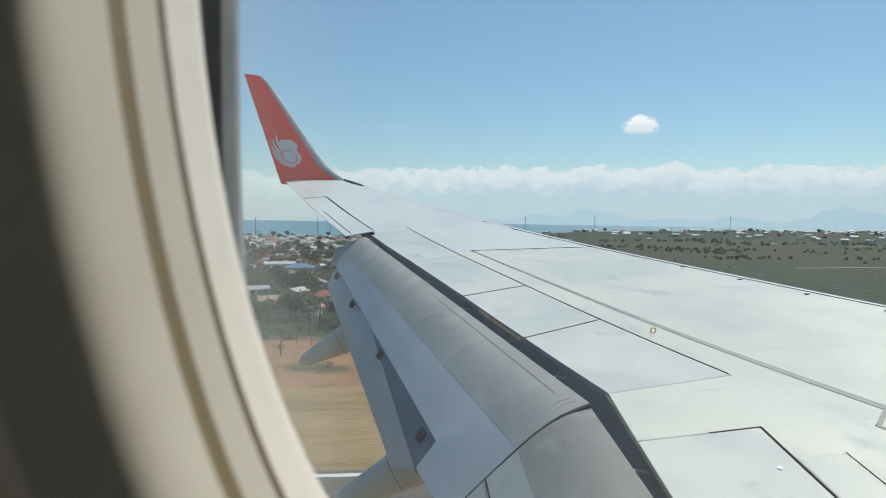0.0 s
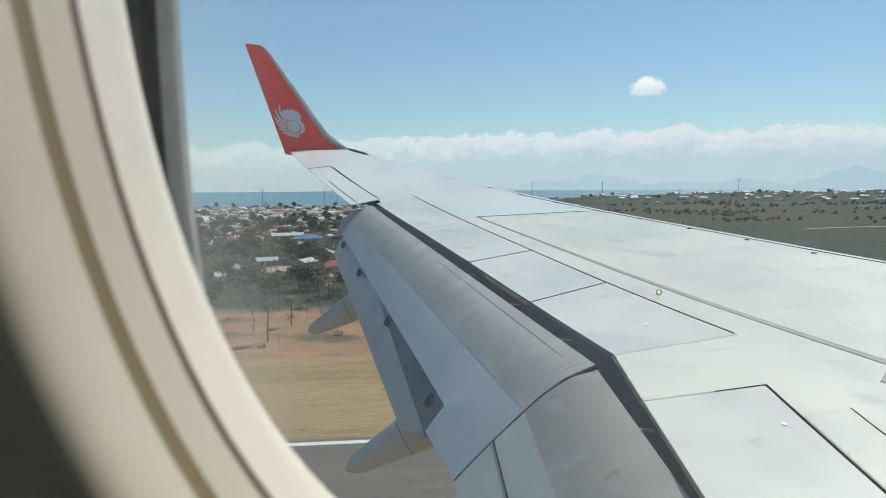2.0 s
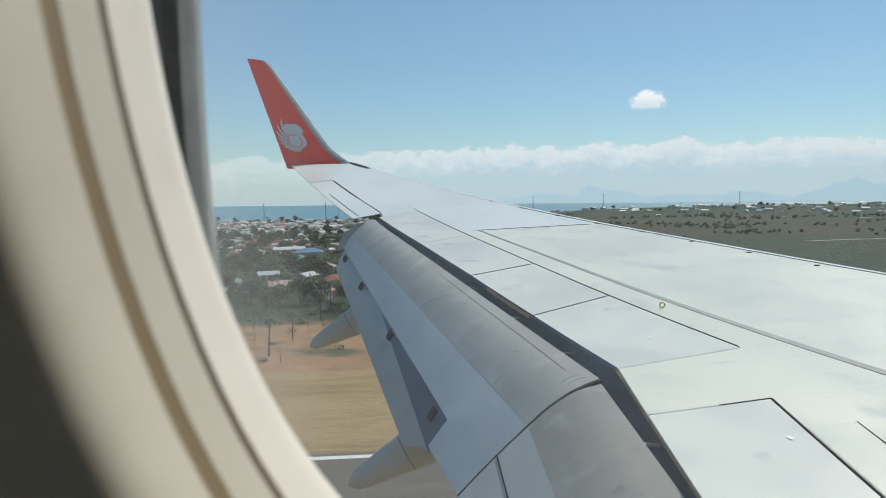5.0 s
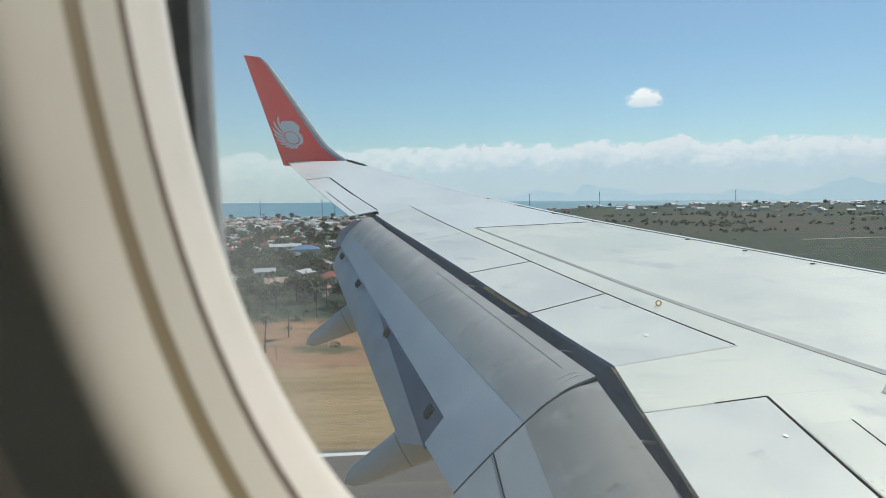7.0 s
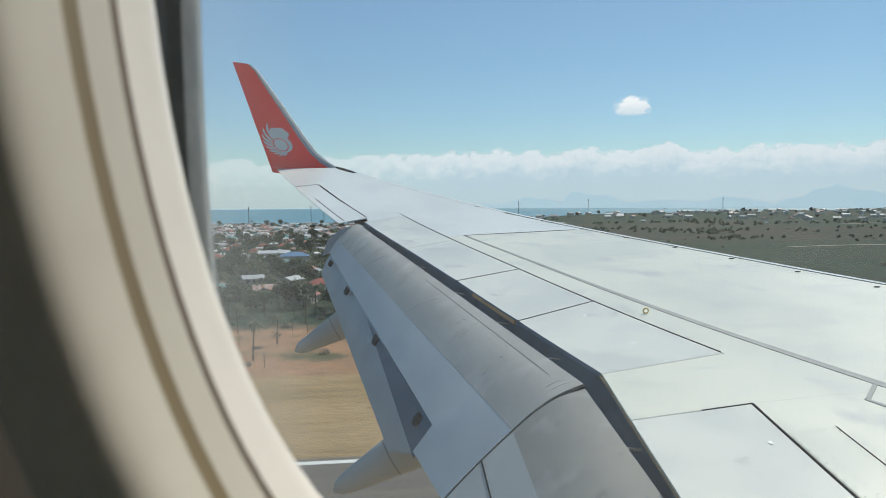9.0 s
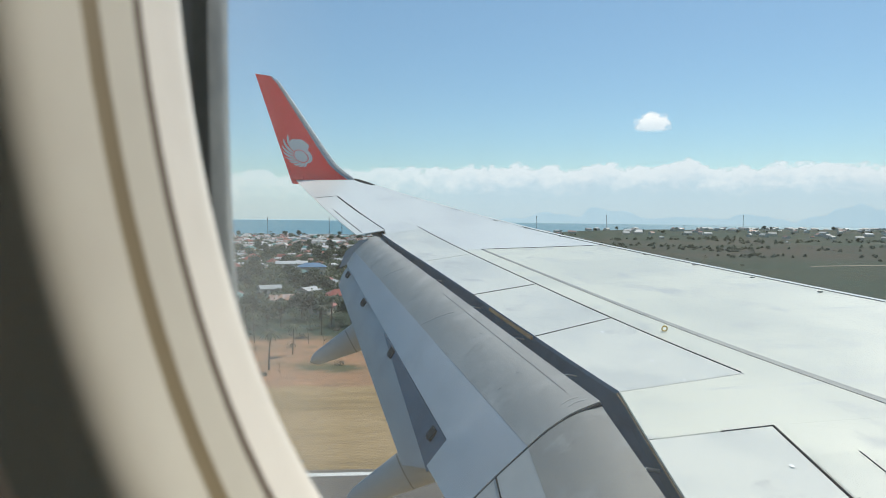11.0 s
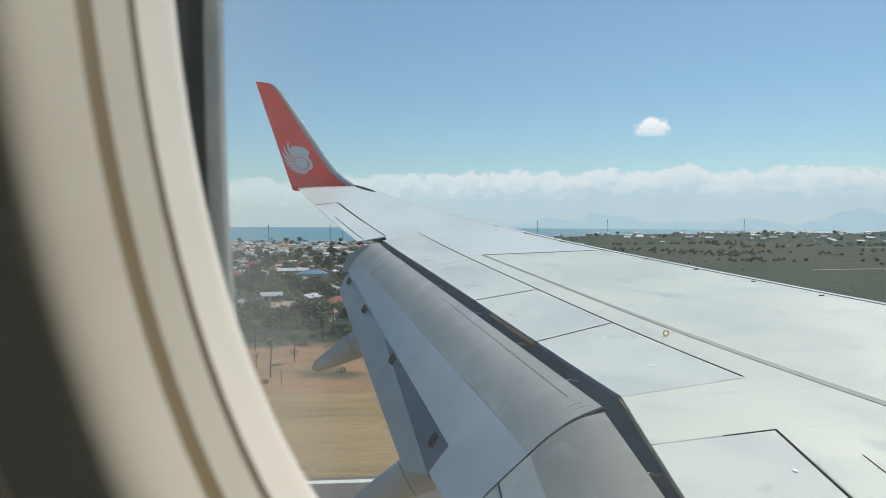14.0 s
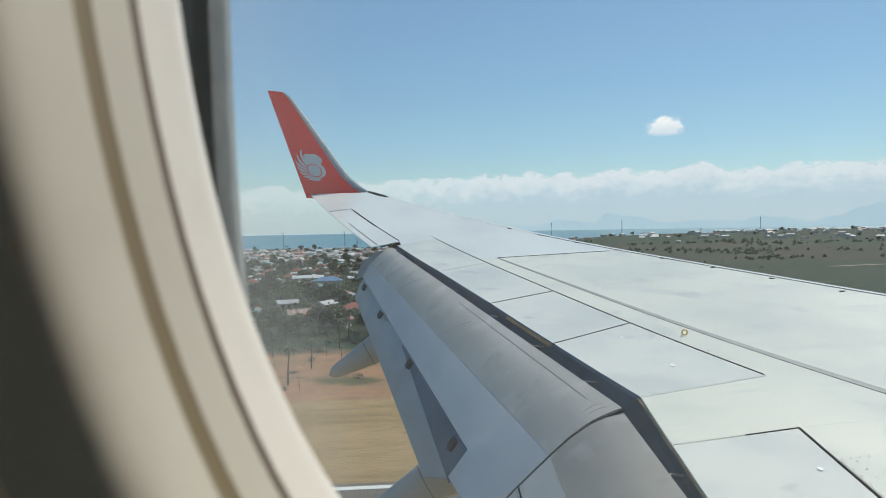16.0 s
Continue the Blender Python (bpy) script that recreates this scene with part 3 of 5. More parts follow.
def smooth_line(pts, n):
    """Catmull-Rom line through a few points."""
    p = [Vector(q) for q in pts]
    p = [2 * p[0] - p[1]] + p + [2 * p[-1] - p[-2]]
    out = []
    for k in range(1, len(p) - 2):
        for i in range(n):
            t = i / n
            a, b, c, d = p[k - 1:k + 3]
            out.append(0.5 * (2 * b + (c - a) * t + (2 * a - 5 * b + 4 * c - d) * t * t + (3 * b - a - 3 * c + d) * t ** 3))
    return out + [p[-2]]


# outboard flap: grey upper sheet, lighter rear sheet, blue-grey aft flap below
SEAM, OUT, IN_Y, IN_END = 5.66, 11.84, 5.634, 1.95
f_in = [(3.033, SEAM, -1.758), (2.85, SEAM, -1.83), (2.70, SEAM, -1.928), (2.577, SEAM, -2.032)]
f_out = [(1.697, OUT, -0.994), (1.572, OUT + 0.12, -1.022), (1.464, OUT + 0.14, -1.098), (1.366, OUT + 0.10, -1.208)]
flap = ruled("outboard_flap", [(3.07, SEAM, -1.84)] + smooth_line(f_in, 3), [(1.72, OUT, -1.05)] + smooth_line(f_out, 3), M_FLAP, wing, "worn grey outboard flap extended behind the wing")
r_in = [(2.577, SEAM, -2.033), (2.47, SEAM, -2.13), (2.383, SEAM, -2.21), (2.26, SEAM, -2.33), (2.137, SEAM, -2.456)]
N_Y = 6.35
lerp3 = lambda p, q, t: Vector(p).lerp(Vector(q), t)
e_out = [(1.366, OUT + 0.10, -1.209), (1.330, OUT + 0.07, -1.27), (1.302, OUT + 0.04, -1.335), (1.267, OUT, -1.404)]
tn = (N_Y - SEAM) / (OUT - SEAM)
NOTCH = (2.158, N_Y, -2.209)
e_in = [lerp3((2.577, SEAM, -2.033), e_out[0], tn)]
e_in += [lerp3(e_in[0], NOTCH, 0.36) + Vector((0, 0, 0.01)), lerp3(e_in[0], NOTCH, 0.70) + Vector((0, 0, 0.008)), Vector(NOTCH)]
# one sheet: a full chord with its tab next to the seam, cut back at the notch
cut = [lerp3(e_in[0], e_out[0], 0.0004)] + [p + Vector((0, 0.002, 0)) for p in e_in[1:]]
full = [(2.577, SEAM, -2.033), (2.47, SEAM, -2.13), (2.383, SEAM, -2.21), (2.287, SEAM, -2.304), (2.21, SEAM, -2.38), (2.137, SEAM, -2.456)]
sections = [(full, e_in + [(2.085, N_Y, -2.305), (2.015, N_Y, -2.397)], 4), (cut + [cut[3] + Vector((-0.001, 0, -0.001)), cut[3] + Vector((-0.002, 0, -0.002))], e_out + [(1.266, OUT, -1.405), (1.265, OUT, -1.406)], 16)]
rings = []
for a, b, n in sections:
    for i in range(n + 1):
        row = [lerp3(p, q, i / n) for p, q in zip(a, b)]
        rings.append(row + [p + Vector((0.7, 0, -0.7)) * 0.012 for p in row[::-1]])
lofted("rear_panel", rings, M_FLAP_LIGHT, flap, "light grey rear flap panel")
a_out = [(1.315, OUT, -1.39), (1.215, OUT, -1.54), (1.149, OUT, -1.72)]
a_in = [(2.24, 6.25, -2.20), (2.06, 6.38, -2.40), (1.87, 6.92, -2.60)]
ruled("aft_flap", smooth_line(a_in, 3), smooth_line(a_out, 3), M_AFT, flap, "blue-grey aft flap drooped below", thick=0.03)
# added dark sheet for the shadow wedge that the rear panel throws
ruled("shade_wedge", [(2.156, 6.37, -2.218), (2.018, 6.37, -2.45)], [(1.760, 8.7, -1.863), (1.752, 8.7, -1.876)], M_WEDGE_SHADE, flap, "dark blue wedge painted as shade on the aft flap", thick=0.02)
for y, wy, ln in ((11.16, 0.17, 0.08), (9.82, 0.16, 0.085), (8.15, 0.13, 0.09), (6.55, 0.09, 0.10)):
    t = (y - 6.37) / (11.6 - 6.37)
    side = lerp3((2.168, 6.37, -2.225), (1.28, 11.6, -1.43), t + wy / 5.23) - lerp3((2.168, 6.37, -2.225), (1.28, 11.6, -1.43), t)
    down = Vector((-0.145, 0, -0.19)).normalized() * ln
    p = lerp3((2.168, 6.37, -2.225), (1.28, 11.6, -1.43), t) + Vector((-0.8, 0, 0.6)) * 0.026 + down * (0.35 if y < 7 else 0.05)
    b = [p, p + side, p + side * 0.9 + down * 0.8, p + side * 0.45 + down, p + down * 0.9]
    lofted("hinge_slot", [b, [v + Vector((0.8, 0, -0.6)) * 0.02 for v in b]], M_GAP, flap, "dark hinge slot", smooth=False)
ruled("seam_gap", [(x, IN_Y + 0.001, z - 0.007) for x, y, z in f_in + r_in[1:]], [(x, SEAM - 0.001, z - 0.007) for x, y, z in f_in + r_in[1:]], M_GAP, flap, "dark seam between the flaps", n=2, thick=0.04)
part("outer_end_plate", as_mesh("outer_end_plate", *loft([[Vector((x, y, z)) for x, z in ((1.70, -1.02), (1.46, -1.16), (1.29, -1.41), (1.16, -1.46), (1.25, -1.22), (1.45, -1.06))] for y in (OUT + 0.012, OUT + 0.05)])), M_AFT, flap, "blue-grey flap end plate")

# inboard flap
# worn flap paint darkened for the weaker light on a steeper slope
M_FLAP_IN = material("worn_flap_paint_slope_dimmed", (0.34, 0.325, 0.285), 0.65, 0, [((0.28, 0.275, 0.255), 1.0, 0.42, 0.62), ((0.38, 0.375, 0.36), 3.0, 0.54, 0.70), ((0.20, 0.19, 0.18), 7.0, 0.60, 0.76)], (20, 0.12, 0.002))
M_FLAP_REAR = material("neutral_grey_rear_flap_paint", (0.41, 0.425, 0.42), 0.6, 0, [((0.35, 0.36, 0.355), 1.8, 0.45, 0.65), ((0.45, 0.46, 0.455), 4, 0.5, 0.7), ((0.27, 0.27, 0.265), 12.0, 0.66, 0.78)], (20, 0.12, 0.002))
i_out = [(3.035, IN_Y, -1.782), (2.87, IN_Y, -1.83), (2.71, IN_Y, -1.925), (2.577, IN_Y, -2.036)]
shift = Vector((-0.24, IN_END - IN_Y, -0.345))
in_flap = ruled("inboard_flap", [Vector(p) + shift for p in [(3.06, IN_Y, -1.88)] + smooth_line(i_out, 3)], [Vector(p) for p in [(3.06, IN_Y, -1.88)] + smooth_line(i_out, 3)], M_FLAP_IN, wing, "worn grey inboard flap extended behind the wing")
i_rear = [(2.577, IN_Y, -2.037), (2.47, IN_Y, -2.132), (2.383, IN_Y, -2.213), (2.26, IN_Y, -2.333), (2.137, IN_Y, -2.46)]
ruled("rear_panel", [Vector(p) + shift for p in i_rear], [Vector(p) for p in i_rear], M_FLAP_REAR, in_flap, "light grey rear flap panel", thick=0.03)


def seam_line(name, a, b, w, mat, parent, up=Vector((-0.25, 0, 0.97)), high=0.005):
    """A thin strip laid over a sheet from a to b."""
    a, b = Vector(a), Vector(b)
    d = (b - a).normalized()
    s = d.cross(up).normalized() * w / 2
    v = [p + q * s + up * h for h in (-0.004, high) for p in (a, b) for q in (-1, 1)]
    return part(name, as_mesh(name, v, [(0, 1, 3, 2), (4, 6, 7, 5), (0, 4, 5, 1), (2, 3, 7, 6), (0, 2, 6, 4), (1, 5, 7, 3)]), mat, parent)


M_SHEET = material('sheet_edge_grey', (0.20, 0.195, 0.185), 0.6)


# rivet rows: small flattened heads, one mesh per panel
def rivets(name, rows, mat, parent, r=0.006, up=Vector((0, 0, 1))):
    pieces = []
    for a, b, n in rows:
        a, b = Vector(a), Vector(b)
        for i in range(n):
            p = a.lerp(b, i / max(1, n - 1))
            q = up.to_track_quat("Z", "Y")
            ring = [p + q @ Vector((r * math.cos(t), r * math.sin(t), 0.0015)) for t in (k * math.pi / 3 for k in range(6))]
            pieces.append(([*ring, p + up * 0.003], [(k, (k + 1) % 6, 6) for k in range(6)]))
    return part(name, as_mesh(name, *join(pieces)), mat, parent, kind="stuff")


M_RIVET = material("grey_rivet_heads", (0.16, 0.16, 0.155), 0.5, 0.4)


def on_skin(x, y, h=0.001):
    return Vector((x, y, surf(x, y) + h))


joint("skin_joint", in_hinge(4.71) + 0.292, 4.71, in_hinge(2.6) + 0.27, 2.6, 0.003, 0.006, M_GAP)
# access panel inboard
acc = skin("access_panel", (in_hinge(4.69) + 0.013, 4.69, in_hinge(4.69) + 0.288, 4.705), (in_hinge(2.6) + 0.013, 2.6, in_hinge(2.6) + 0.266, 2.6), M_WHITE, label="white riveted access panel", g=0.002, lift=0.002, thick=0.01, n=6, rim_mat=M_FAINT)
rows = [(on_skin(in_hinge(4.66) + o, 4.64, 0.004), on_skin(in_hinge(2.7) + o, 2.7, 0.004), n) for o, n in ((0.024, 27), (0.085, 24), (0.268, 22))]
rows.append((on_skin(in_hinge(4.66) + 0.03, 4.675, 0.004), on_skin(in_hinge(4.66) + 0.27, 4.69, 0.004), 6))
rivets("rivet_row", [(on_skin(in_hinge(4.6) + 0.315, 4.6), on_skin(in_hinge(2.7) + 0.30, 2.7), 22)], M_RIVET, wing, 0.005)
rivets("rivet_row", rows, M_RIVET, acc, 0.005)
rivets("rivet_row", [(on_skin(in_te(5.02) + 0.05, 5.02), on_skin(in_hinge(5.07), 5.09), 14), (on_skin(hinge(5.9) - 0.85, 5.67), on_skin(hinge(5.9) + 0.25, 5.96), 22)], M_RIVET, wing, 0.0035)
rivets("rivet_row", [(on_skin(hinge(y) + 0.05, y), on_skin(hinge(y - 0.22) + 0.03, y - 0.22), 2) for y in (10.3, 9.3, 7.9, 7.0, 6.5)], M_RIVET, wing, 0.009)
# flap seams, rivets and wear
FI, FO = smooth_line(f_in, 8), smooth_line(f_out, 8)


def on_flap(c, t, h=0.0):
    """A place on the outboard flap: c along its chord and t along its span, 0 to 1."""
    k = min(int(c * 24), 23)
    f = c * 24 - k
    p = lerp3(lerp3(FI[k], FI[k + 1], f), lerp3(FO[k], FO[k + 1], f), t)
    d = lerp3(FI[k + 1], FO[k + 1], t) - lerp3(FI[k], FO[k], t)
    n = Vector((-d.z, 0, d.x)).normalized()
    return p + n * (h if n.z > 0 else -h), n if n.z > 0 else -n


def flap_strip(name, pts, w, mat, label="", high=0.0015):
    """A thin strip following the flap's curve through (c, t) places."""
    rings = []
    for k, (c, t) in enumerate(pts):
        p, n = on_flap(c, t)
        q, r = on_flap(*pts[min(k + 1, len(pts) - 1)])[0], on_flap(*pts[max(k - 1, 0)])[0]
        s = (q - r).normalized().cross(n) * w / 2 * (1.0 if 0 < k < len(pts) - 1 or len(pts) > 6 else 0.35)
        rings.append([p - s - n * 0.004, p - s + n * high, p + s + n * high, p + s - n * 0.004])
    return lofted(name, rings, mat, flap, label, smooth=False)


M_SMEAR = material("dark_grey_smear", (0.39, 0.38, 0.355), 0.7, 0, [((0.30, 0.29, 0.27), 12, 0.4, 0.65)])
M_WORN = material("pale_worn_edge", (0.56, 0.55, 0.52), 0.6)
flap_strip("sheet_seam", [(0.17, 0.04 + 0.042 * i) for i in range(11)], 0.004, M_SHEET)
for t in (0.36, 0.66):
    flap_strip("sheet_seam", [(0.32 + 0.065 * i, t + 0.004 * i) for i in range(11)], 0.006, M_WORN)
wear = random.Random(5)
for k in range(16):
    c, t, ln = wear.uniform(0.3, 0.92), wear.uniform(0.06, 0.95), wear.uniform(0.02, 0.06)
    flap_strip("scuff_mark", [(c - ln * 0.5, t), (c, t + 0.003), (c + ln * 0.5, t + 0.002)], wear.uniform(0.008, 0.018), M_SMEAR)
seam_line("sheet_seam", Vector((2.95, IN_Y - 0.02, -1.808)), Vector((2.95, IN_Y - 0.02, -1.808)) + shift, 0.005, M_SHEET, in_flap, high=0.002)
rivets("rivet_row", [(Vector((2.975, IN_Y - 0.05, -1.800)), Vector((2.975, IN_Y, -1.798)) + shift, 90)], M_RIVET, in_flap, 0.0032, Vector((-0.2, 0, 0.98)))
seam_line("sheet_seam", Vector((2.383, IN_Y, -2.215)), Vector((2.383, IN_Y, -2.215)) + shift, 0.010, M_GAP, in_flap, Vector((-0.68, 0, 0.73)))
rivets("rivet_row", [(Vector((2.37, IN_Y, -2.225)), Vector((2.37, IN_Y, -2.225)) + shift, 70)], M_RIVET, in_flap, 0.0045, Vector((-0.68, 0, 0.73)))
# pale scuffs by the flap seam
for o in (0.0, 0.009):
    flap_strip("scuff", [(0.08 + 0.035 * i + o * 2, 0.012 + o + 0.0022 * math.sin(i * 0.5)) for i in range(7)], 0.007, M_WORN, "pale worn scuff")
M_GLINT = material('white_painted_glints', (0.92, 0.92, 0.92), 0.5)
# small white discs painted in as glints on the spoilers
for x, y, r in ((3.482, 6.969, 0.02), (3.598, 6.236, 0.02), (3.657, 5.832, 0.010), (3.883, 6.575, 0.012), (3.626, 4.598, 0.014)):
    v = [on_skin(x + r * 0.8 * math.cos(a), y + 1.3 * r * math.sin(a), 0.005) for a in (i * math.pi / 5 for i in range(10))]
    part("paint_patch", as_mesh("paint_patch", v, [tuple(range(10))]), M_GLINT, wing)


# brass ring fitting
rings = []
for i in range(16):
    a = 2 * math.pi * i / 16
    c = Vector((3.986, 6.925, surf(3.986, 6.925) + 0.022))
    rings.append([c + Vector((math.cos(a) * (0.022 + 0.006 * math.cos(b)), 0.006 * math.sin(b), math.sin(a) * (0.020 + 0.006 * math.cos(b)))) for b in (j * math.pi / 3 for j in range(6))])
lofted("lifting_ring", rings + [rings[0]], M_BRASS, wing, "small brass ring fitting", caps=False)

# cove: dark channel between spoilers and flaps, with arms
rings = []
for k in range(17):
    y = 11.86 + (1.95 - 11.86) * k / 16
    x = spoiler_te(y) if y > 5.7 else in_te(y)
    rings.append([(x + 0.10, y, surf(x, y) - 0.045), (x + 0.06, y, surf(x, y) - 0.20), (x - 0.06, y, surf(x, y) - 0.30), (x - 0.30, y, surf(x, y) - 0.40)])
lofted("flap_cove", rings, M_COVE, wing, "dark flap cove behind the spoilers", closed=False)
for y in (10.9, 9.35, 8.2, 7.2, 6.3, 4.85, 3.6):
    x = spoiler_te(y) if y > 5.7 else in_te(y)
    z = surf(x, y)
    pts = [(x + 0.02, y, z - 0.10), (x - 0.05, y - 0.01, z - 0.085), (x - 0.10, y - 0.02, z - 0.10), (x - 0.14, y - 0.03, z - 0.15)]
    lofted("flap_arm", tube(pts, 0.006 if y > 5.7 else 0.010, 6), M_STEEL, wing, "pale steel flap arm")


# tan strips along the cove: reflected ground painted outboard, a brown edge inboard
M_TAN = material("tan_cove_strip", (0.36, 0.24, 0.13), 0.8, 0, [((0.22, 0.15, 0.085), 5, 0.4, 0.7), ((0.06, 0.06, 0.07), 2.5, 0.6, 0.66)])
for y0, y1, dz in ((7.9, 7.0, 0.026), (5.72, 3.5, 0.006)):
    rings = []
    for k in range(9):
        y = y0 + (y1 - y0) * k / 8
        x = (spoiler_te(y) if y > 5.71 else in_te(y)) - 0.004
        rings.append([(x + 0.012, y, surf(x, y) - 0.012), (x - 0.002, y, surf(x, y) - 0.014), (x - 0.002 - dz * 0.3, y, surf(x, y) - 0.014 - dz), (x + 0.012, y, surf(x, y) - 0.014 - dz)])
    lofted("cove_tan_strip", rings, M_TAN, wing, "tan strip along the flap cove, partly painted ground reflection", smooth=False)


# flap track fairings: drooped canoes below the flaps
def fairing(y, x0, z0, x1, z1, w, h):
    """A canoe from below the flap at (x0, z0) to its blunt tail at (x1, z1)."""
    d = Vector((x1 - x0, 0, z1 - z0)).normalized()
    up = Vector((d.z, 0, -d.x))
    rings = []
    for k in range(25):
        f = k / 24
        t = 1 - 0.74 * f
        if f > 0.88:
            t *= math.sqrt(max(0.02, 1 - ((f - 0.88) / 0.12) ** 2))
        c = Vector((x0 + (x1 - x0) * f, y, z0 + (z1 - z0) * f))
        rings.append([c + up * h * t * math.sin(a) + Vector((0, w * t * math.cos(a), 0)) for a in (2 * math.pi * i / 16 for i in range(16))])
    ob = lofted("flap_track_fairing", rings, M_FAIRING, wing, "pale grey flap track fairing")
    j = len(rings) // 2
    lofted("fairing_joint", [[c + (p - c) * 1.004 + d * o for p in rings[j]] for c in [sum(rings[j], Vector()) / 16] for o in (0.0, 0.012)], M_SHEET, ob, caps=False)
    return ob


fairing(10.5, 1.90, -2.00, 0.86, -2.56, 0.20, 0.27)
fairing(7.25, 2.42, -2.50, 1.42, -3.04, 0.22, 0.27)

# ---- fuselage outside the cabin ----
HULL_R = 1.84
stations = sorted([-1.6, 1.0, 2.36, 4.9] + [-1.4 + 0.51 * k + d for k in range(12) for d in (0.0, 0.06)])
rings = [[Vector((x, HULL_R * math.sin(a), -0.62 + HULL_R * math.cos(a))) for a in (radians(4.5 * i) for i in range(81))] for x in stations]
v, f = loft(rings, closed=False)


def is_open(q):
    """Cells of the hull that are windows: the one looked through and the far row, oversized for light."""
    c = sum((v[i] for i in q), Vector()) / 4
    if c.y > 1.5:
        return 1.0 < c.x < 2.36 and -0.9 < c.z < -0.1
    return c.y < -1.5 and -1.06 < c.z < -0.04 and ((c.x + 1.4) % 0.51) > 0.06 and -1.4 < c.x < 4.7


fuselage = thing("fuselage", "white painted airliner fuselage section", "fuselage")
part("fuselage_skin", as_mesh("fuselage_skin", v, [q for q in f if not is_open(q)], True), M_HULL, fuselage)
lofted("window_surround", [window_ring(0.06, 1.707), rect_ring(0.64, 0.40, 1.72), rect_ring(0.68, 0.42, 1.835)], M_HULL, fuselage, caps=False, smooth=False)
rings = []
for y, k in ((1.0, 1.0), (1.6, 1.0), (1.85, 0.8), (2.0, 0.55)):
    rings.append([(2.6, y, surf(2.6, 1.9) - 0.05), (5.5, y, surf(5.5, 1.9) - 0.02), (9.0, y, surf(9, 1.9) - 0.05), (9.3, y, surf(9, 1.9) - 0.35 * k), (5.5, y, surf(5.5, 1.9) - 0.8 * k), (2.5, y, surf(2.6, 1.9) - 0.5 * k)])
lofted("root_fairing", rings, M_HULL, wing, "white wing root fairing")

# ---- land ----
GZ = -38.0          # level of the ground below the aircraft
LEAN = 0.0108       # the aircraft banks slightly, so the land falls away outboard


def coast(x):
    """Where the land ends and the sea begins."""
    return 1200 + 0.55 * max(0, x - 150) + 38 * noise.noise(Vector((x / 240, 0, 5)))


def hill(x, y):
    """Height of the land above the plain."""
    a = math.atan2(x, max(y, 1))
    h = 15.0 * max(0, min(1, (y - 570) / 780)) * max(0, min(1, (math.degrees(a) - 9) / 14))
    r = math.hypot(x, y)
    h += 0.012 * max(0, r - 375) * 0.5 * (noise.noise(Vector((x / 390, y / 390, 0.3))) + 0.1) if r > 375 else 0
    return GZ + min(h, 23) - LEAN * max(0, y - 110)


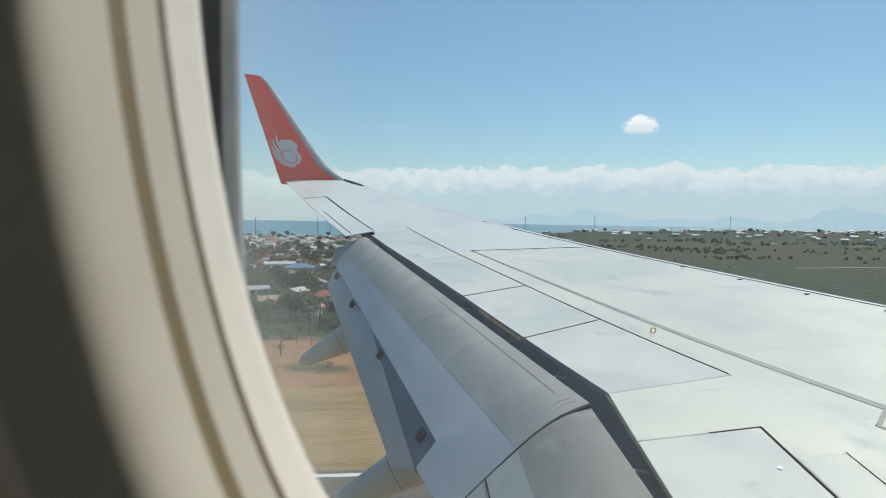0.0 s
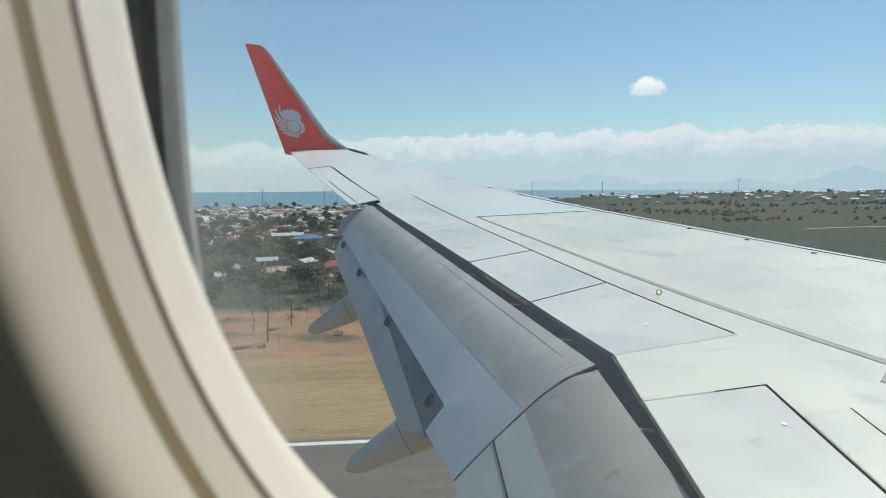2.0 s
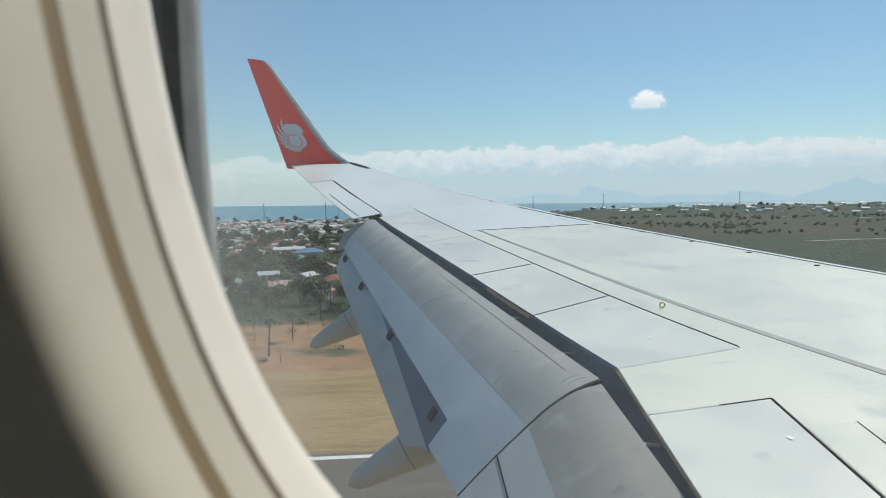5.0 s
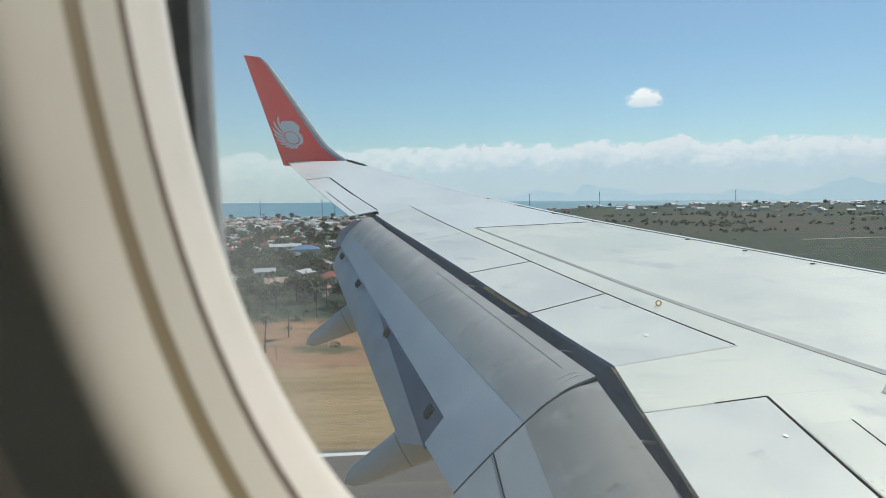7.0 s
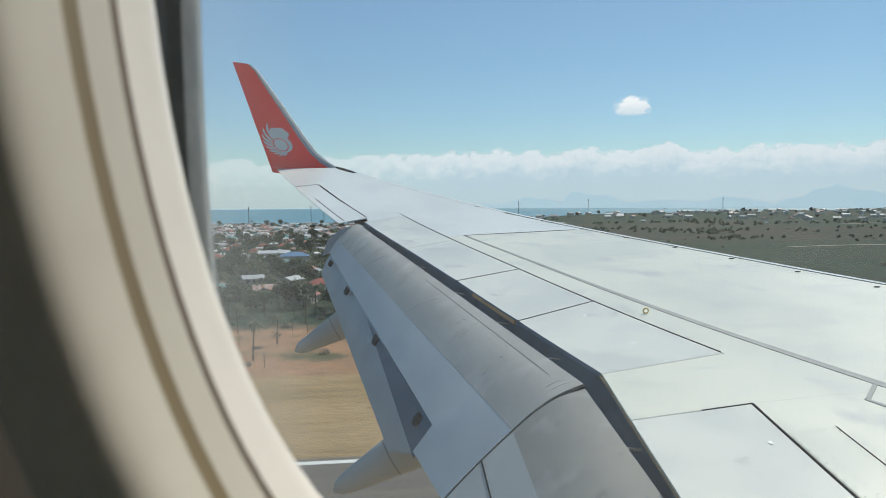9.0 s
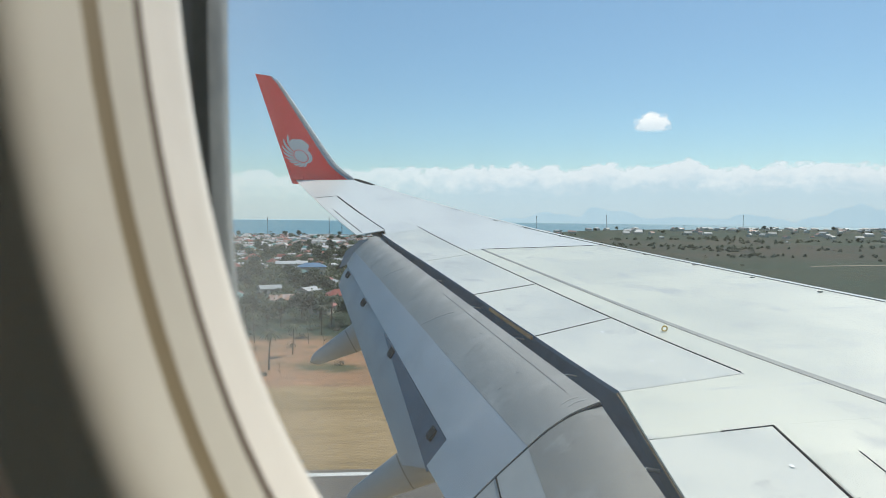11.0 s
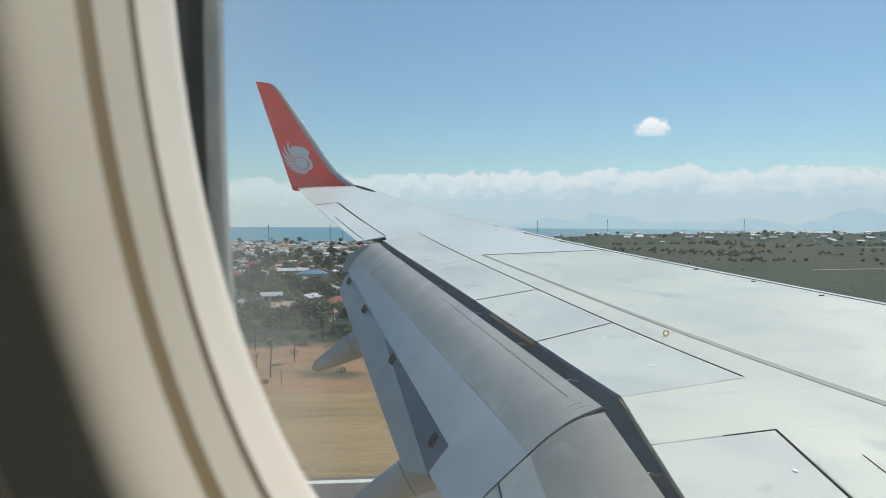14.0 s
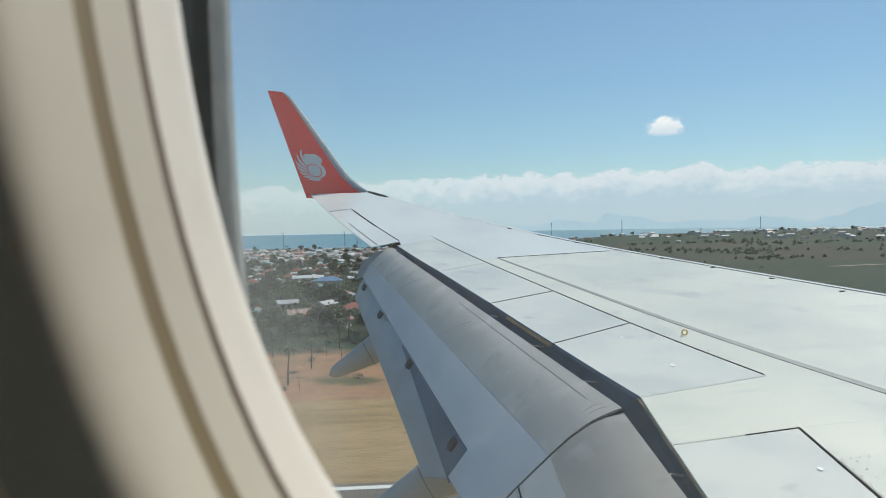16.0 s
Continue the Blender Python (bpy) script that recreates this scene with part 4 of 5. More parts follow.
def land_material():
    m = bpy.data.materials.new("dry_fields")
    m.use_nodes = True
    nt = m.node_tree
    b = nt.nodes["Principled BSDF"]
    b.inputs["Roughness"].default_value = 0.95
    b.inputs["Specular IOR Level"].default_value = 0.1
    tc = nt.nodes.new("ShaderNodeTexCoord")
    sep = nt.nodes.new("ShaderNodeSeparateXYZ")
    nt.links.new(tc.outputs["Object"], sep.inputs[0])

    def edge(at, soft, wobble, scale):
        """0 before the line y = at, 1 past it, with a ragged edge."""
        w = noise_fac(nt, scale, 0, 1, 5)
        mul = nt.nodes.new("ShaderNodeMath")
        mul.operation = "MULTIPLY_ADD"
        nt.links.new(w, mul.inputs[0])
        mul.inputs[1].default_value = wobble
        nt.links.new(sep.outputs["Y"], mul.inputs[2])
        mr = nt.nodes.new("ShaderNodeMapRange")
        mr.inputs["From Min"].default_value, mr.inputs["From Max"].default_value = at + wobble * 0.5 - soft, at + wobble * 0.5 + soft
        nt.links.new(mul.outputs[0], mr.inputs["Value"])
        return mr.outputs[0]

    grass = mix_rgb(nt, noise_fac(nt, 0.4, 0.35, 0.7, 6, (0.18, 1.8, 1)), (0.35, 0.25, 0.125), (0.245, 0.175, 0.095))
    grass = mix_rgb(nt, noise_fac(nt, 0.07, 0.45, 0.65, 6, (0.3, 1, 1)), grass, (0.38, 0.275, 0.15))
    grass = mix_rgb(nt, noise_fac(nt, 1.4, 0.52, 0.72, 6, (0.15, 2, 1)), grass, (0.21, 0.15, 0.08))
    grass = mix_rgb(nt, noise_fac(nt, 0.9, 0.62, 0.70, 8, (0.6, 1, 1)), grass, (0.13, 0.10, 0.06))
    earth = mix_rgb(nt, noise_fac(nt, 0.10, 0.35, 0.65, 8), (0.38, 0.215, 0.125), (0.25, 0.165, 0.10))
    earth = mix_rgb(nt, noise_fac(nt, 0.45, 0.55, 0.75, 8), earth, (0.46, 0.28, 0.17))
    earth = mix_rgb(nt, noise_fac(nt, 0.06, 0.58, 0.68, 8, (0.6, 1, 1)), earth, (0.12, 0.115, 0.065))
    earth = mix_rgb(nt, noise_fac(nt, 0.8, 0.62, 0.70, 8), earth, (0.12, 0.085, 0.05))
    # field, scrub and bare ground carry some blue of distance haze in their colours
    field = mix_rgb(nt, noise_fac(nt, 0.02, 0.4, 0.62, 8, (0.35, 1.2, 1)), (0.05, 0.078, 0.055), (0.075, 0.088, 0.062))
    field = mix_rgb(nt, noise_fac(nt, 0.15, 0.45, 0.65, 8, (0.2, 1.8, 1)), field, (0.047, 0.056, 0.038))
    field = mix_rgb(nt, noise_fac(nt, 0.35, 0.56, 0.68, 8, (0.5, 1.5, 1)), field, (0.045, 0.055, 0.035))
    field = mix_rgb(nt, noise_fac(nt, 0.07, 0.64, 0.70, 8, (0.1, 2.2, 1)), field, (0.26, 0.235, 0.17))
    scrub = mix_rgb(nt, noise_fac(nt, 0.006, 0.44, 0.56, 8, (0.4, 1, 1)), (0.062, 0.085, 0.060), (0.100, 0.096, 0.072))
    scrub = mix_rgb(nt, noise_fac(nt, 0.02, 0.5, 0.62, 8, (1, 0.4, 1)), scrub, (0.066, 0.086, 0.060))
    scrub = mix_rgb(nt, noise_fac(nt, 0.08, 0.54, 0.64, 8, (1, 0.25, 1)), scrub, (0.045, 0.063, 0.044))
    bare = mix_rgb(nt, noise_fac(nt, 0.035, 0.4, 0.65, 8, (0.3, 1, 1)), (0.098, 0.084, 0.064), (0.060, 0.075, 0.054))
    bare = mix_rgb(nt, noise_fac(nt, 0.2, 0.55, 0.68, 8, (0.4, 1.5, 1)), bare, (0.045, 0.06, 0.043))
    col = mix_rgb(nt, edge(150, 1.2, 9, 0.10), grass, earth)
    col = mix_rgb(nt, edge(212, 6, 40, 0.04), col, field)
    col = mix_rgb(nt, edge(600, 14, 130, 0.010), col, bare)
    col = mix_rgb(nt, edge(800, 20, 190, 0.010), col, scrub)
    nt.links.new(col, b.inputs["Base Color"])
    bp = nt.nodes.new("ShaderNodeBump")
    bp.inputs["Strength"].default_value, bp.inputs["Distance"].default_value = 0.6, 0.3
    nt.links.new(noise_fac(nt, 1.2, 0, 1, 8, (0.4, 1.5, 1)), bp.inputs["Height"])
    nt.links.new(bp.outputs[0], b.inputs["Normal"])
    return m


M_LAND = land_material()
xs = [-4900, -3200, -2200] + [-1500 + 60 * i for i in range(71)] + [3200, 4000, 4900]
ys = [-4900, -2000, -600, -100, 0, 40] + [60 + 20 * i for i in range(13)]
verts, faces = [], []
for y in ys + [0.04 * (i + 1) for i in range(25)]:
    for x in xs:
        yy = y if y > 1.5 or y <= 0 else 300 + (coast(x) - 300) * y
        verts.append((x, yy, hill(x, yy) - 12 if y == 1.0 else hill(x, yy)))
ys += list(range(25))
w = len(xs)
faces = [(j * w + i, j * w + i + 1, (j + 1) * w + i + 1, (j + 1) * w + i) for j in range(len(ys) - 1) for i in range(w - 1)]
tagged(part("ground", as_mesh("ground", verts, faces, True), M_LAND), "dry grass, bare earth and dark fields below the approach", "ground", kind="structure")

M_SEA = material("blue_green_sea", (0.11, 0.26, 0.32), 0.5, 0, [((0.08, 0.24, 0.30), 0.004, 0.4, 0.65, (0.3, 1, 1))], (0.35, 0.7, 0.8))
tagged(part("water", as_mesh("water", [(x, y, GZ - 0.8 - LEAN * (y - 110)) for x, y in ((-4950, 950), (4950, 950), (4950, 4950), (-4950, 4950))], [(0, 1, 2, 3)]), M_SEA), "calm blue-green sea reaching the horizon", "sea", kind="structure")

# runway along the flight path
M_TARMAC = material("worn_asphalt", (0.13, 0.115, 0.095), 0.9, 0, [((0.10, 0.09, 0.078), 0.3, 0.4, 0.7, (0.1, 1, 1)), ((0.17, 0.145, 0.115), 0.9, 0.5, 0.75, (0.05, 1, 1))])
M_LINE = material("white_road_paint", (0.7, 0.7, 0.66), 0.7, 0, [((0.5, 0.5, 0.47), 2, 0.5, 0.7)])
M_TRACK = material("pale_dirt_track", (0.40, 0.32, 0.24), 0.95, 0, [((0.30, 0.24, 0.18), 0.3, 0.4, 0.7)])
tagged(part("road", as_mesh("road", *box(-1400, 1400, 55, 101, GZ - 0.3, GZ + 0.03)), M_TARMAC), "worn grey asphalt runway", "runway", kind="structure")
tagged(part("trim", as_mesh("trim", *box(-1400, 1400, 98.6, 99.8, GZ, GZ + 0.045)), M_LINE), "white painted runway edge line", "marking", kind="structure")


def track(pts, w):
    v = []
    for k, (x, y) in enumerate(pts):
        a, b = Vector(pts[max(k - 1, 0)]), Vector(pts[min(k + 1, len(pts) - 1)])
        d = (b - a).normalized()
        s = Vector((-d.y, d.x)) * w / 2
        v += [(x + s.x, y + s.y, hill(x + s.x, y + s.y) + 0.15), (x - s.x, y - s.y, hill(x - s.x, y - s.y) + 0.15)]
    return v, [(2 * i, 2 * i + 1, 2 * i + 3, 2 * i + 2) for i in range(len(pts) - 1)]


def wavy(x0, y0, x1, y1, sway, n=30):
    return [(x0 + (x1 - x0) * i / n + sway * math.sin(5 * i / n + x0), y0 + (y1 - y0) * i / n + sway * math.sin(7 * i / n)) for i in range(n + 1)]


for p in (wavy(-150, 330, 10, 640, 10), wavy(340, 520, 620, 560, 8), wavy(640, 840, 980, 870, 14)):
    tagged(part("pavement", as_mesh("pavement", *track(p, 6.0)), M_TRACK), "pale unpaved dirt track across the fields", "track", kind="structure")

# ---- houses ----
M_WALL = material("painted_plaster_wall", (0.55, 0.50, 0.43), 0.85, 0, [((0.42, 0.37, 0.31), 0.8, 0.45, 0.7)], each=0.25)
M_DARK = material("dark_opening", (0.03, 0.032, 0.035), 0.4)
ROOFS = [material("red_sheet_roof", (0.36, 0.10, 0.07), 0.6, 0, [((0.25, 0.075, 0.055), 0.6, 0.4, 0.65)], each=0.25),
         material("rusty_sheet_roof", (0.34, 0.19, 0.13), 0.7, 0, [((0.46, 0.40, 0.36), 0.5, 0.45, 0.65, (1, 0.3, 1)), ((0.20, 0.11, 0.07), 1.1, 0.55, 0.75)], each=0.25),
         material("pale_sheet_roof", (0.52, 0.53, 0.52), 0.5, 0.0, [((0.46, 0.46, 0.44), 0.6, 0.5, 0.7)], each=0.2),
         material("teal_sheet_roof", (0.10, 0.27, 0.25), 0.55, 0, [((0.08, 0.20, 0.19), 0.7, 0.4, 0.7)], each=0.2),
         material("blue_sheet_roof", (0.13, 0.25, 0.40), 0.5, 0, [((0.10, 0.19, 0.31), 0.6, 0.4, 0.7)], each=0.2)]


def house(w, d, h, rise, roof, hip, label):
    ob = thing("house", label, "house", group="houses of the town")
    part("wall", as_mesh("wall", *box(-w / 2, w / 2, -d / 2, d / 2, -1.0, h)), M_WALL, ob)
    o = 0.6
    a, b = w / 2 + o, d / 2 + o
    r = a - (b if hip else 0.0)
    for s in (-1, 1):
        v = [(-a, s * b, h - 0.1), (a, s * b, h - 0.1), (r, 0, h + rise), (-r, 0, h + rise)]
        v += [(x, y, z - 0.12) for x, y, z in v]
        part("roof", as_mesh("roof", v, [(0, 1, 2, 3), (7, 6, 5, 4), (0, 4, 5, 1), (1, 5, 6, 2), (2, 6, 7, 3), (3, 7, 4, 0)]), roof, ob)
        if hip:
            v = [(s * a, -b, h - 0.1), (s * a, b, h - 0.1), (s * r, 0, h + rise), (s * a, -b, h - 0.22), (s * a, b, h - 0.22), (s * r, 0, h + rise - 0.12)]
            part("roof", as_mesh("roof", v, [(0, 1, 2), (5, 4, 3), (0, 3, 4, 1)]), roof, ob)
        else:
            v = [(s * w / 2, -d / 2, h), (s * w / 2, d / 2, h), (s * w / 2, 0, h + rise * 0.9), (s * (w / 2 - 0.2), -d / 2, h), (s * (w / 2 - 0.2), d / 2, h), (s * (w / 2 - 0.2), 0, h + rise * 0.9)]
            part("gable", as_mesh("gable", v, [(0, 1, 2), (5, 4, 3), (0, 3, 4, 1), (1, 4, 5, 2), (2, 5, 3, 0)]), M_WALL, ob)
    part("door", as_mesh("door", *box(-0.5, 0.5, -d / 2 - 0.05, -d / 2 + 0.05, -0.6, 2.0)), M_DARK, ob)
    for x in (-w * 0.32, w * 0.32):
        part("window", as_mesh("window", *box(x - 0.7, x + 0.7, -d / 2 - 0.04, -d / 2 + 0.05, 0.9, 2.1)), M_DARK, ob)
    return ob


KINDS = [house(10, 7, 2.9, 2.2, ROOFS[0], True, "low plastered house with a red hipped sheet roof"),
         house(12, 7, 2.8, 1.9, ROOFS[1], False, "low house with a rusty corrugated gable roof"),
         house(9, 6.5, 2.8, 1.3, ROOFS[2], False, "small house with a pale metal gable roof"),
         house(11, 8, 3.0, 2.6, ROOFS[3], True, "house with a teal hipped sheet roof"),
         house(16, 9, 5.2, 2.2, ROOFS[4], True, "larger building with a blue hipped roof"),
         house(20, 9, 3.6, 1.5, ROOFS[2], False, "long hall with a pale metal roof")]
rnd = random.Random(7)
spots = []
PICK = [0, 1, 2, 2, 2, 2, 2, 5, 3, 0]


def free(x, y, r):
    for a, b, s in spots:
        if (a - x) ** 2 + (b - y) ** 2 < (r + s) ** 2:
            return False
    spots.append((x, y, r))
    return True


used = set()
made = 0
# the houses that stand out between the trees
for k, az, r, turn in ((4, -4.4, 430, 8), (0, -2.2, 300, 4), (2, -7.6, 330, 20), (0, -3.4, 262, 75), (5, -6.0, 480, 5), (3, -5.2, 400, 30), (1, -6.3, 285, 15), (2, -4.6, 320, 60)):
    x, y = r * math.sin(radians(az)), r * math.cos(radians(az))
    spots.append((x, y, 11))
    spot = pose(x, y, hill(x, y), 0, 0, turn)
    if k in used:
        copy_thing(KINDS[k], spot)
    else:
        KINDS[k].matrix_basis = spot
        used.add(k)
for trial in range(6000):
    near = rnd.random() < 0.8
    az = rnd.uniform(-15, 4) if near else rnd.uniform(-19, 40)
    r = 270 + 830 * rnd.random() ** 0.8 if near else rnd.uniform(600, 1900)
    x, y = r * math.sin(radians(az)), r * math.cos(radians(az))
    if az > 6 and (r < 1000 or rnd.random() < 0.7) or y > coast(x) - 25 or noise.noise(Vector((x / 120, y / 120, 9.0))) < -0.28:
        continue
    if made >= 310 or not free(x, y, 6.5 if near else 9):
        continue
    k = rnd.choice(PICK)
    spot = pose(x, y, hill(x, y), 0, 0, rnd.choice((0, 90, 20, -25, 70, 110)) + rnd.uniform(-10, 10))
    if k in used:
        copy_thing(KINDS[k], spot).scale = [rnd.uniform(0.7, 1.0) * (0.7 if az > 6 else 1.0)] * 3
    else:
        KINDS[k].matrix_basis = spot
        used.add(k)
    made += 1

# far roofs of the town, too small to tell apart
pieces = [[], []]
for i in range(2600):
    az = rnd.uniform(-19, 42)
    r = rnd.uniform(700, 2200)
    x, y = r * math.sin(radians(az)), r * math.cos(radians(az))
    if az > 8 and (r < 1150 or rnd.random() < 0.72) or y > coast(x) - 20:
        continue
    a, w, d, h = rnd.uniform(0, math.pi), rnd.uniform(3.5, 7.5), rnd.uniform(3, 5), rnd.uniform(2.4, 4)
    c, s, z = math.cos(a), math.sin(a), hill(x, y)
    P = lambda u, q, t: (x + c * u - s * q, y + s * u + c * q, z + t)
    v = [P(-w, -d, -2), P(w, -d, -2), P(w, d, -2), P(-w, d, -2), P(-w, -d, h), P(w, -d, h), P(w, d, h), P(-w, d, h), P(-w, 0, h + 1.8), P(w, 0, h + 1.8)]
    pieces[0].append((v, [(0, 1, 5, 4), (2, 3, 7, 6), (0, 4, 8, 7, 3), (1, 2, 6, 9, 5)]))
    pieces[1].append((v, [(4, 5, 9, 8), (6, 7, 8, 9)]))
M_FARROOF = material("mixed_far_roofs", (0.45, 0.445, 0.43), 0.6, 0, [((0.34, 0.17, 0.13), 0.02, 0.53, 0.58), ((0.16, 0.22, 0.28), 0.03, 0.62, 0.66)], island=0.5)
far_town = thing("far_houses", "many small far houses with pale and rusty roofs", "houses", kind="stuff")
part("wall", as_mesh("wall", *join(pieces[0])), M_WALL, far_town, kind="stuff")
part("roof", as_mesh("roof", *join(pieces[1])), M_FARROOF, far_town, kind="stuff")

# ---- trees ----
M_BARK = material("grey_brown_bark", (0.12, 0.085, 0.06), 0.9, 0, [((0.07, 0.05, 0.035), 3, 0.4, 0.7)])


def leaf_material(name, base, island):
    m = material(name, base, 0.7, 0, island=island, each=0.3)
    nt = m.node_tree
    through_leaf, mix = nt.nodes.new("ShaderNodeBsdfTranslucent"), nt.nodes.new("ShaderNodeMixShader")
    b = nt.nodes["Principled BSDF"]
    nt.links.new(b.inputs["Base Color"].links[0].from_socket, through_leaf.inputs[0])
    mix.inputs[0].default_value = 0.4
    nt.links.new(b.outputs[0], mix.inputs[1])
    nt.links.new(through_leaf.outputs[0], mix.inputs[2])
    nt.links.new(mix.outputs[0], nt.nodes["Material Output"].inputs["Surface"])
    return m


LEAVES = [leaf_material("green_leaves", (0.11, 0.13, 0.08), 0.4), leaf_material("dry_olive_leaves", (0.135, 0.14, 0.105), 0.2), leaf_material("dark_green_leaves", (0.085, 0.108, 0.07), 0.4)]


def leaf_cloud(rng, blobs, count, size, tilt=1.0, flat=0.8):
    """Leaf faces scattered through a few uneven clumps (x, y, z, radius)."""
    verts, faces = [], []
    for i in range(count):
        bx, by, bz, br = rng.choice(blobs)
        d = Vector((rng.gauss(0, 1), rng.gauss(0, 1), rng.gauss(0, flat))).normalized() * br * rng.uniform(0.45, 1.05)
        p = Vector((bx, by, bz)) + d
        q = Euler((rng.uniform(-tilt, tilt), rng.uniform(-tilt, tilt), rng.uniform(0, 6.3))).to_quaternion()
        s = size * rng.uniform(0.6, 1.4)
        n = len(verts)
        verts += [p + q @ Vector(c) for c in ((-s, -s * 0.6, 0), (s, -s * 0.5, s * 0.2), (s * 0.8, s * 0.6, 0), (-s * 0.7, s * 0.6, -s * 0.2))]
        faces.append((n, n + 1, n + 2, n + 3))
    return verts, faces


def tree(seed, height, spread, leaves, label):
    rng = random.Random(seed)
    ob = thing("tree", label, "tree", group="trees between the houses")
    bits = [loft(tube([(0, 0, -0.8), (0.1, 0, height * 0.25), (0.0, 0.15, height * 0.5), (0.2, 0.1, height * 0.78)], [0.28, 0.2, 0.14, 0.05], 7))]
    blobs = []
    for k in range(7):
        a = 2 * math.pi * k / 7 + rng.uniform(-0.4, 0.4)
        r, z = spread * rng.uniform(0.35, 0.85), height * rng.uniform(0.45, 0.85)
        p = (r * math.cos(a), r * math.sin(a), z)
        bits.append(loft(tube([(0, 0.05, height * 0.35), (p[0] * 0.6, p[1] * 0.6, z * 0.85), p], [0.1, 0.06, 0.02], 5)))
        blobs.append((*p, spread * rng.uniform(0.3, 0.55)))
    blobs.append((0, 0, height * 0.85, spread * 0.5))
    part("trunk", as_mesh("trunk", *join(bits)), M_BARK, ob)
    part("crown", as_mesh("crown", *leaf_cloud(rng, blobs, 1000, 0.38)), leaves, ob)
    return ob


def palm(seed, height):
    rng = random.Random(seed)
    ob = thing("palm_tree", "tall thin palm tree with drooping green fronds", "palm tree", group="palms")
    part("trunk", as_mesh("trunk", *loft(tube([(0, 0, -0.8), (0.15, 0, height * 0.4), (0.4, 0.1, height * 0.75), (0.5, 0.1, height)], [0.2, 0.15, 0.13, 0.12], 7))), M_BARK, ob)
    for k in range(16):
        a, tilt, ln = 2 * math.pi * k / 16 + rng.uniform(-0.15, 0.15), rng.uniform(-0.2, 0.9), rng.uniform(2.0, 2.8)
        v, f = [], []
        for i in range(6):
            u = i / 5
            c = Vector((0.5 + math.cos(a) * ln * u * math.cos(tilt * (1 - u)), 0.1 + math.sin(a) * ln * u * math.cos(tilt * (1 - u)), height + ln * (u * math.sin(tilt) - 0.9 * u * u)))
            s = Vector((-math.sin(a), math.cos(a), 0)) * 0.34 * math.sin(math.pi * min(1, 0.15 + 0.85 * u)) + Vector((0, 0, -0.1))
            v += [c + s, c + Vector((0, 0, 0.06)), c - Vector((s.x, s.y, -s.z))]
            if i:
                n = 3 * i
                f += [(n - 3, n - 2, n + 1, n), (n - 2, n - 1, n + 2, n + 1)]
        part("frond", as_mesh("frond", v, f), LEAVES[0], ob)
    return ob


TREES = [tree(1, 7.5, 3.6, LEAVES[0], "spreading green tree with a broken crown"), tree(2, 6.0, 3.2, LEAVES[2], "dark green bushy tree"),
         tree(3, 9.0, 3.8, LEAVES[2], "tall dark green tree"), tree(4, 5.0, 2.6, LEAVES[1], "dry olive tree with a thin crown"), palm(5, 8.5)]
used = set()
made = 0
for trial in range(4000):
    if made >= 300:
        break
    u = rnd.random()
    if u < 0.55:
        az, r = rnd.uniform(-15, 5), rnd.uniform(225, 700)
    elif u < 0.85:
        az, r = rnd.uniform(-17, 8), rnd.uniform(500, 1200)
    else:
        az = rnd.uniform(8, 42)
        r = rnd.uniform(1100, 1700)
    x, y = r * math.sin(radians(az)), r * math.cos(radians(az))
    if y > coast(x) - 12 or not free(x, y, 2.2):
        continue
    k = rnd.choice((0, 0, 1, 1, 2, 2, 3, 4) if u < 0.85 else (2, 4, 4, 1))
    s = rnd.uniform(0.75, 1.25) if u < 0.85 else rnd.uniform(0.6, 1.1)
    spot = pose(x, y, hill(x, y), 0, 0, rnd.uniform(0, 360))
    if k in used:
        copy_thing(TREES[k], spot).scale = (s, s, s)
    else:
        TREES[k].matrix_basis = spot
        used.add(k)
    made += 1

# palms standing alone on the bare earth
for az, r, turn in ((-5.6, 186, 40), (-8.6, 204, 150), (-3.4, 216, 260), (-7.4, 168, 310)):
    x, y = r * math.sin(radians(az)), r * math.cos(radians(az))
    copy_thing(TREES[4], pose(x, y, hill(x, y), 0, 0, turn)).scale = [0.85 + turn / 1500] * 3


def dry_tree(seed, height):
    rng = random.Random(seed)
    ob = thing("dry_tree", "thin leafless dry tree on bare earth", "tree", group="dry trees")
    part("trunk", as_mesh("trunk", *loft(tube([(0, 0, -0.6), (0.08, 0.03, height * 0.45), (0.0, 0.1, height)], [0.09, 0.06, 0.02], 6))), M_BARK, ob)
    for k in range(9):
        a, z, ln = rng.uniform(0, 6.28), height * rng.uniform(0.35, 0.9), height * rng.uniform(0.18, 0.38)
        tip = (ln * math.cos(a), ln * math.sin(a), z + ln * rng.uniform(0.5, 1.0))
        mid = (tip[0] * 0.55 + 0.05, tip[1] * 0.55, z + (tip[2] - z) * 0.4)
        part("branch", as_mesh("branch", *loft(tube([(0.03, 0.04, z), mid, tip], [0.04, 0.028, 0.01], 5))), M_BARK, ob)
    return ob


first = dry_tree(21, 4.2)
for k, (az, r) in enumerate(((-8.5, 178), (-6.5, 160), (-3.2, 196), (-7.0, 206), (-2.6, 172), (-10.5, 165), (-4.4, 200))):
    x, y = r * math.sin(radians(az)), r * math.cos(radians(az))
    spot = pose(x, y, hill(x, y), 0, 0, 70 * k)
    if k:
        copy_thing(first, spot).scale = [0.7 + 0.1 * (k % 4)] * 3
    else:
        first.matrix_basis = spot

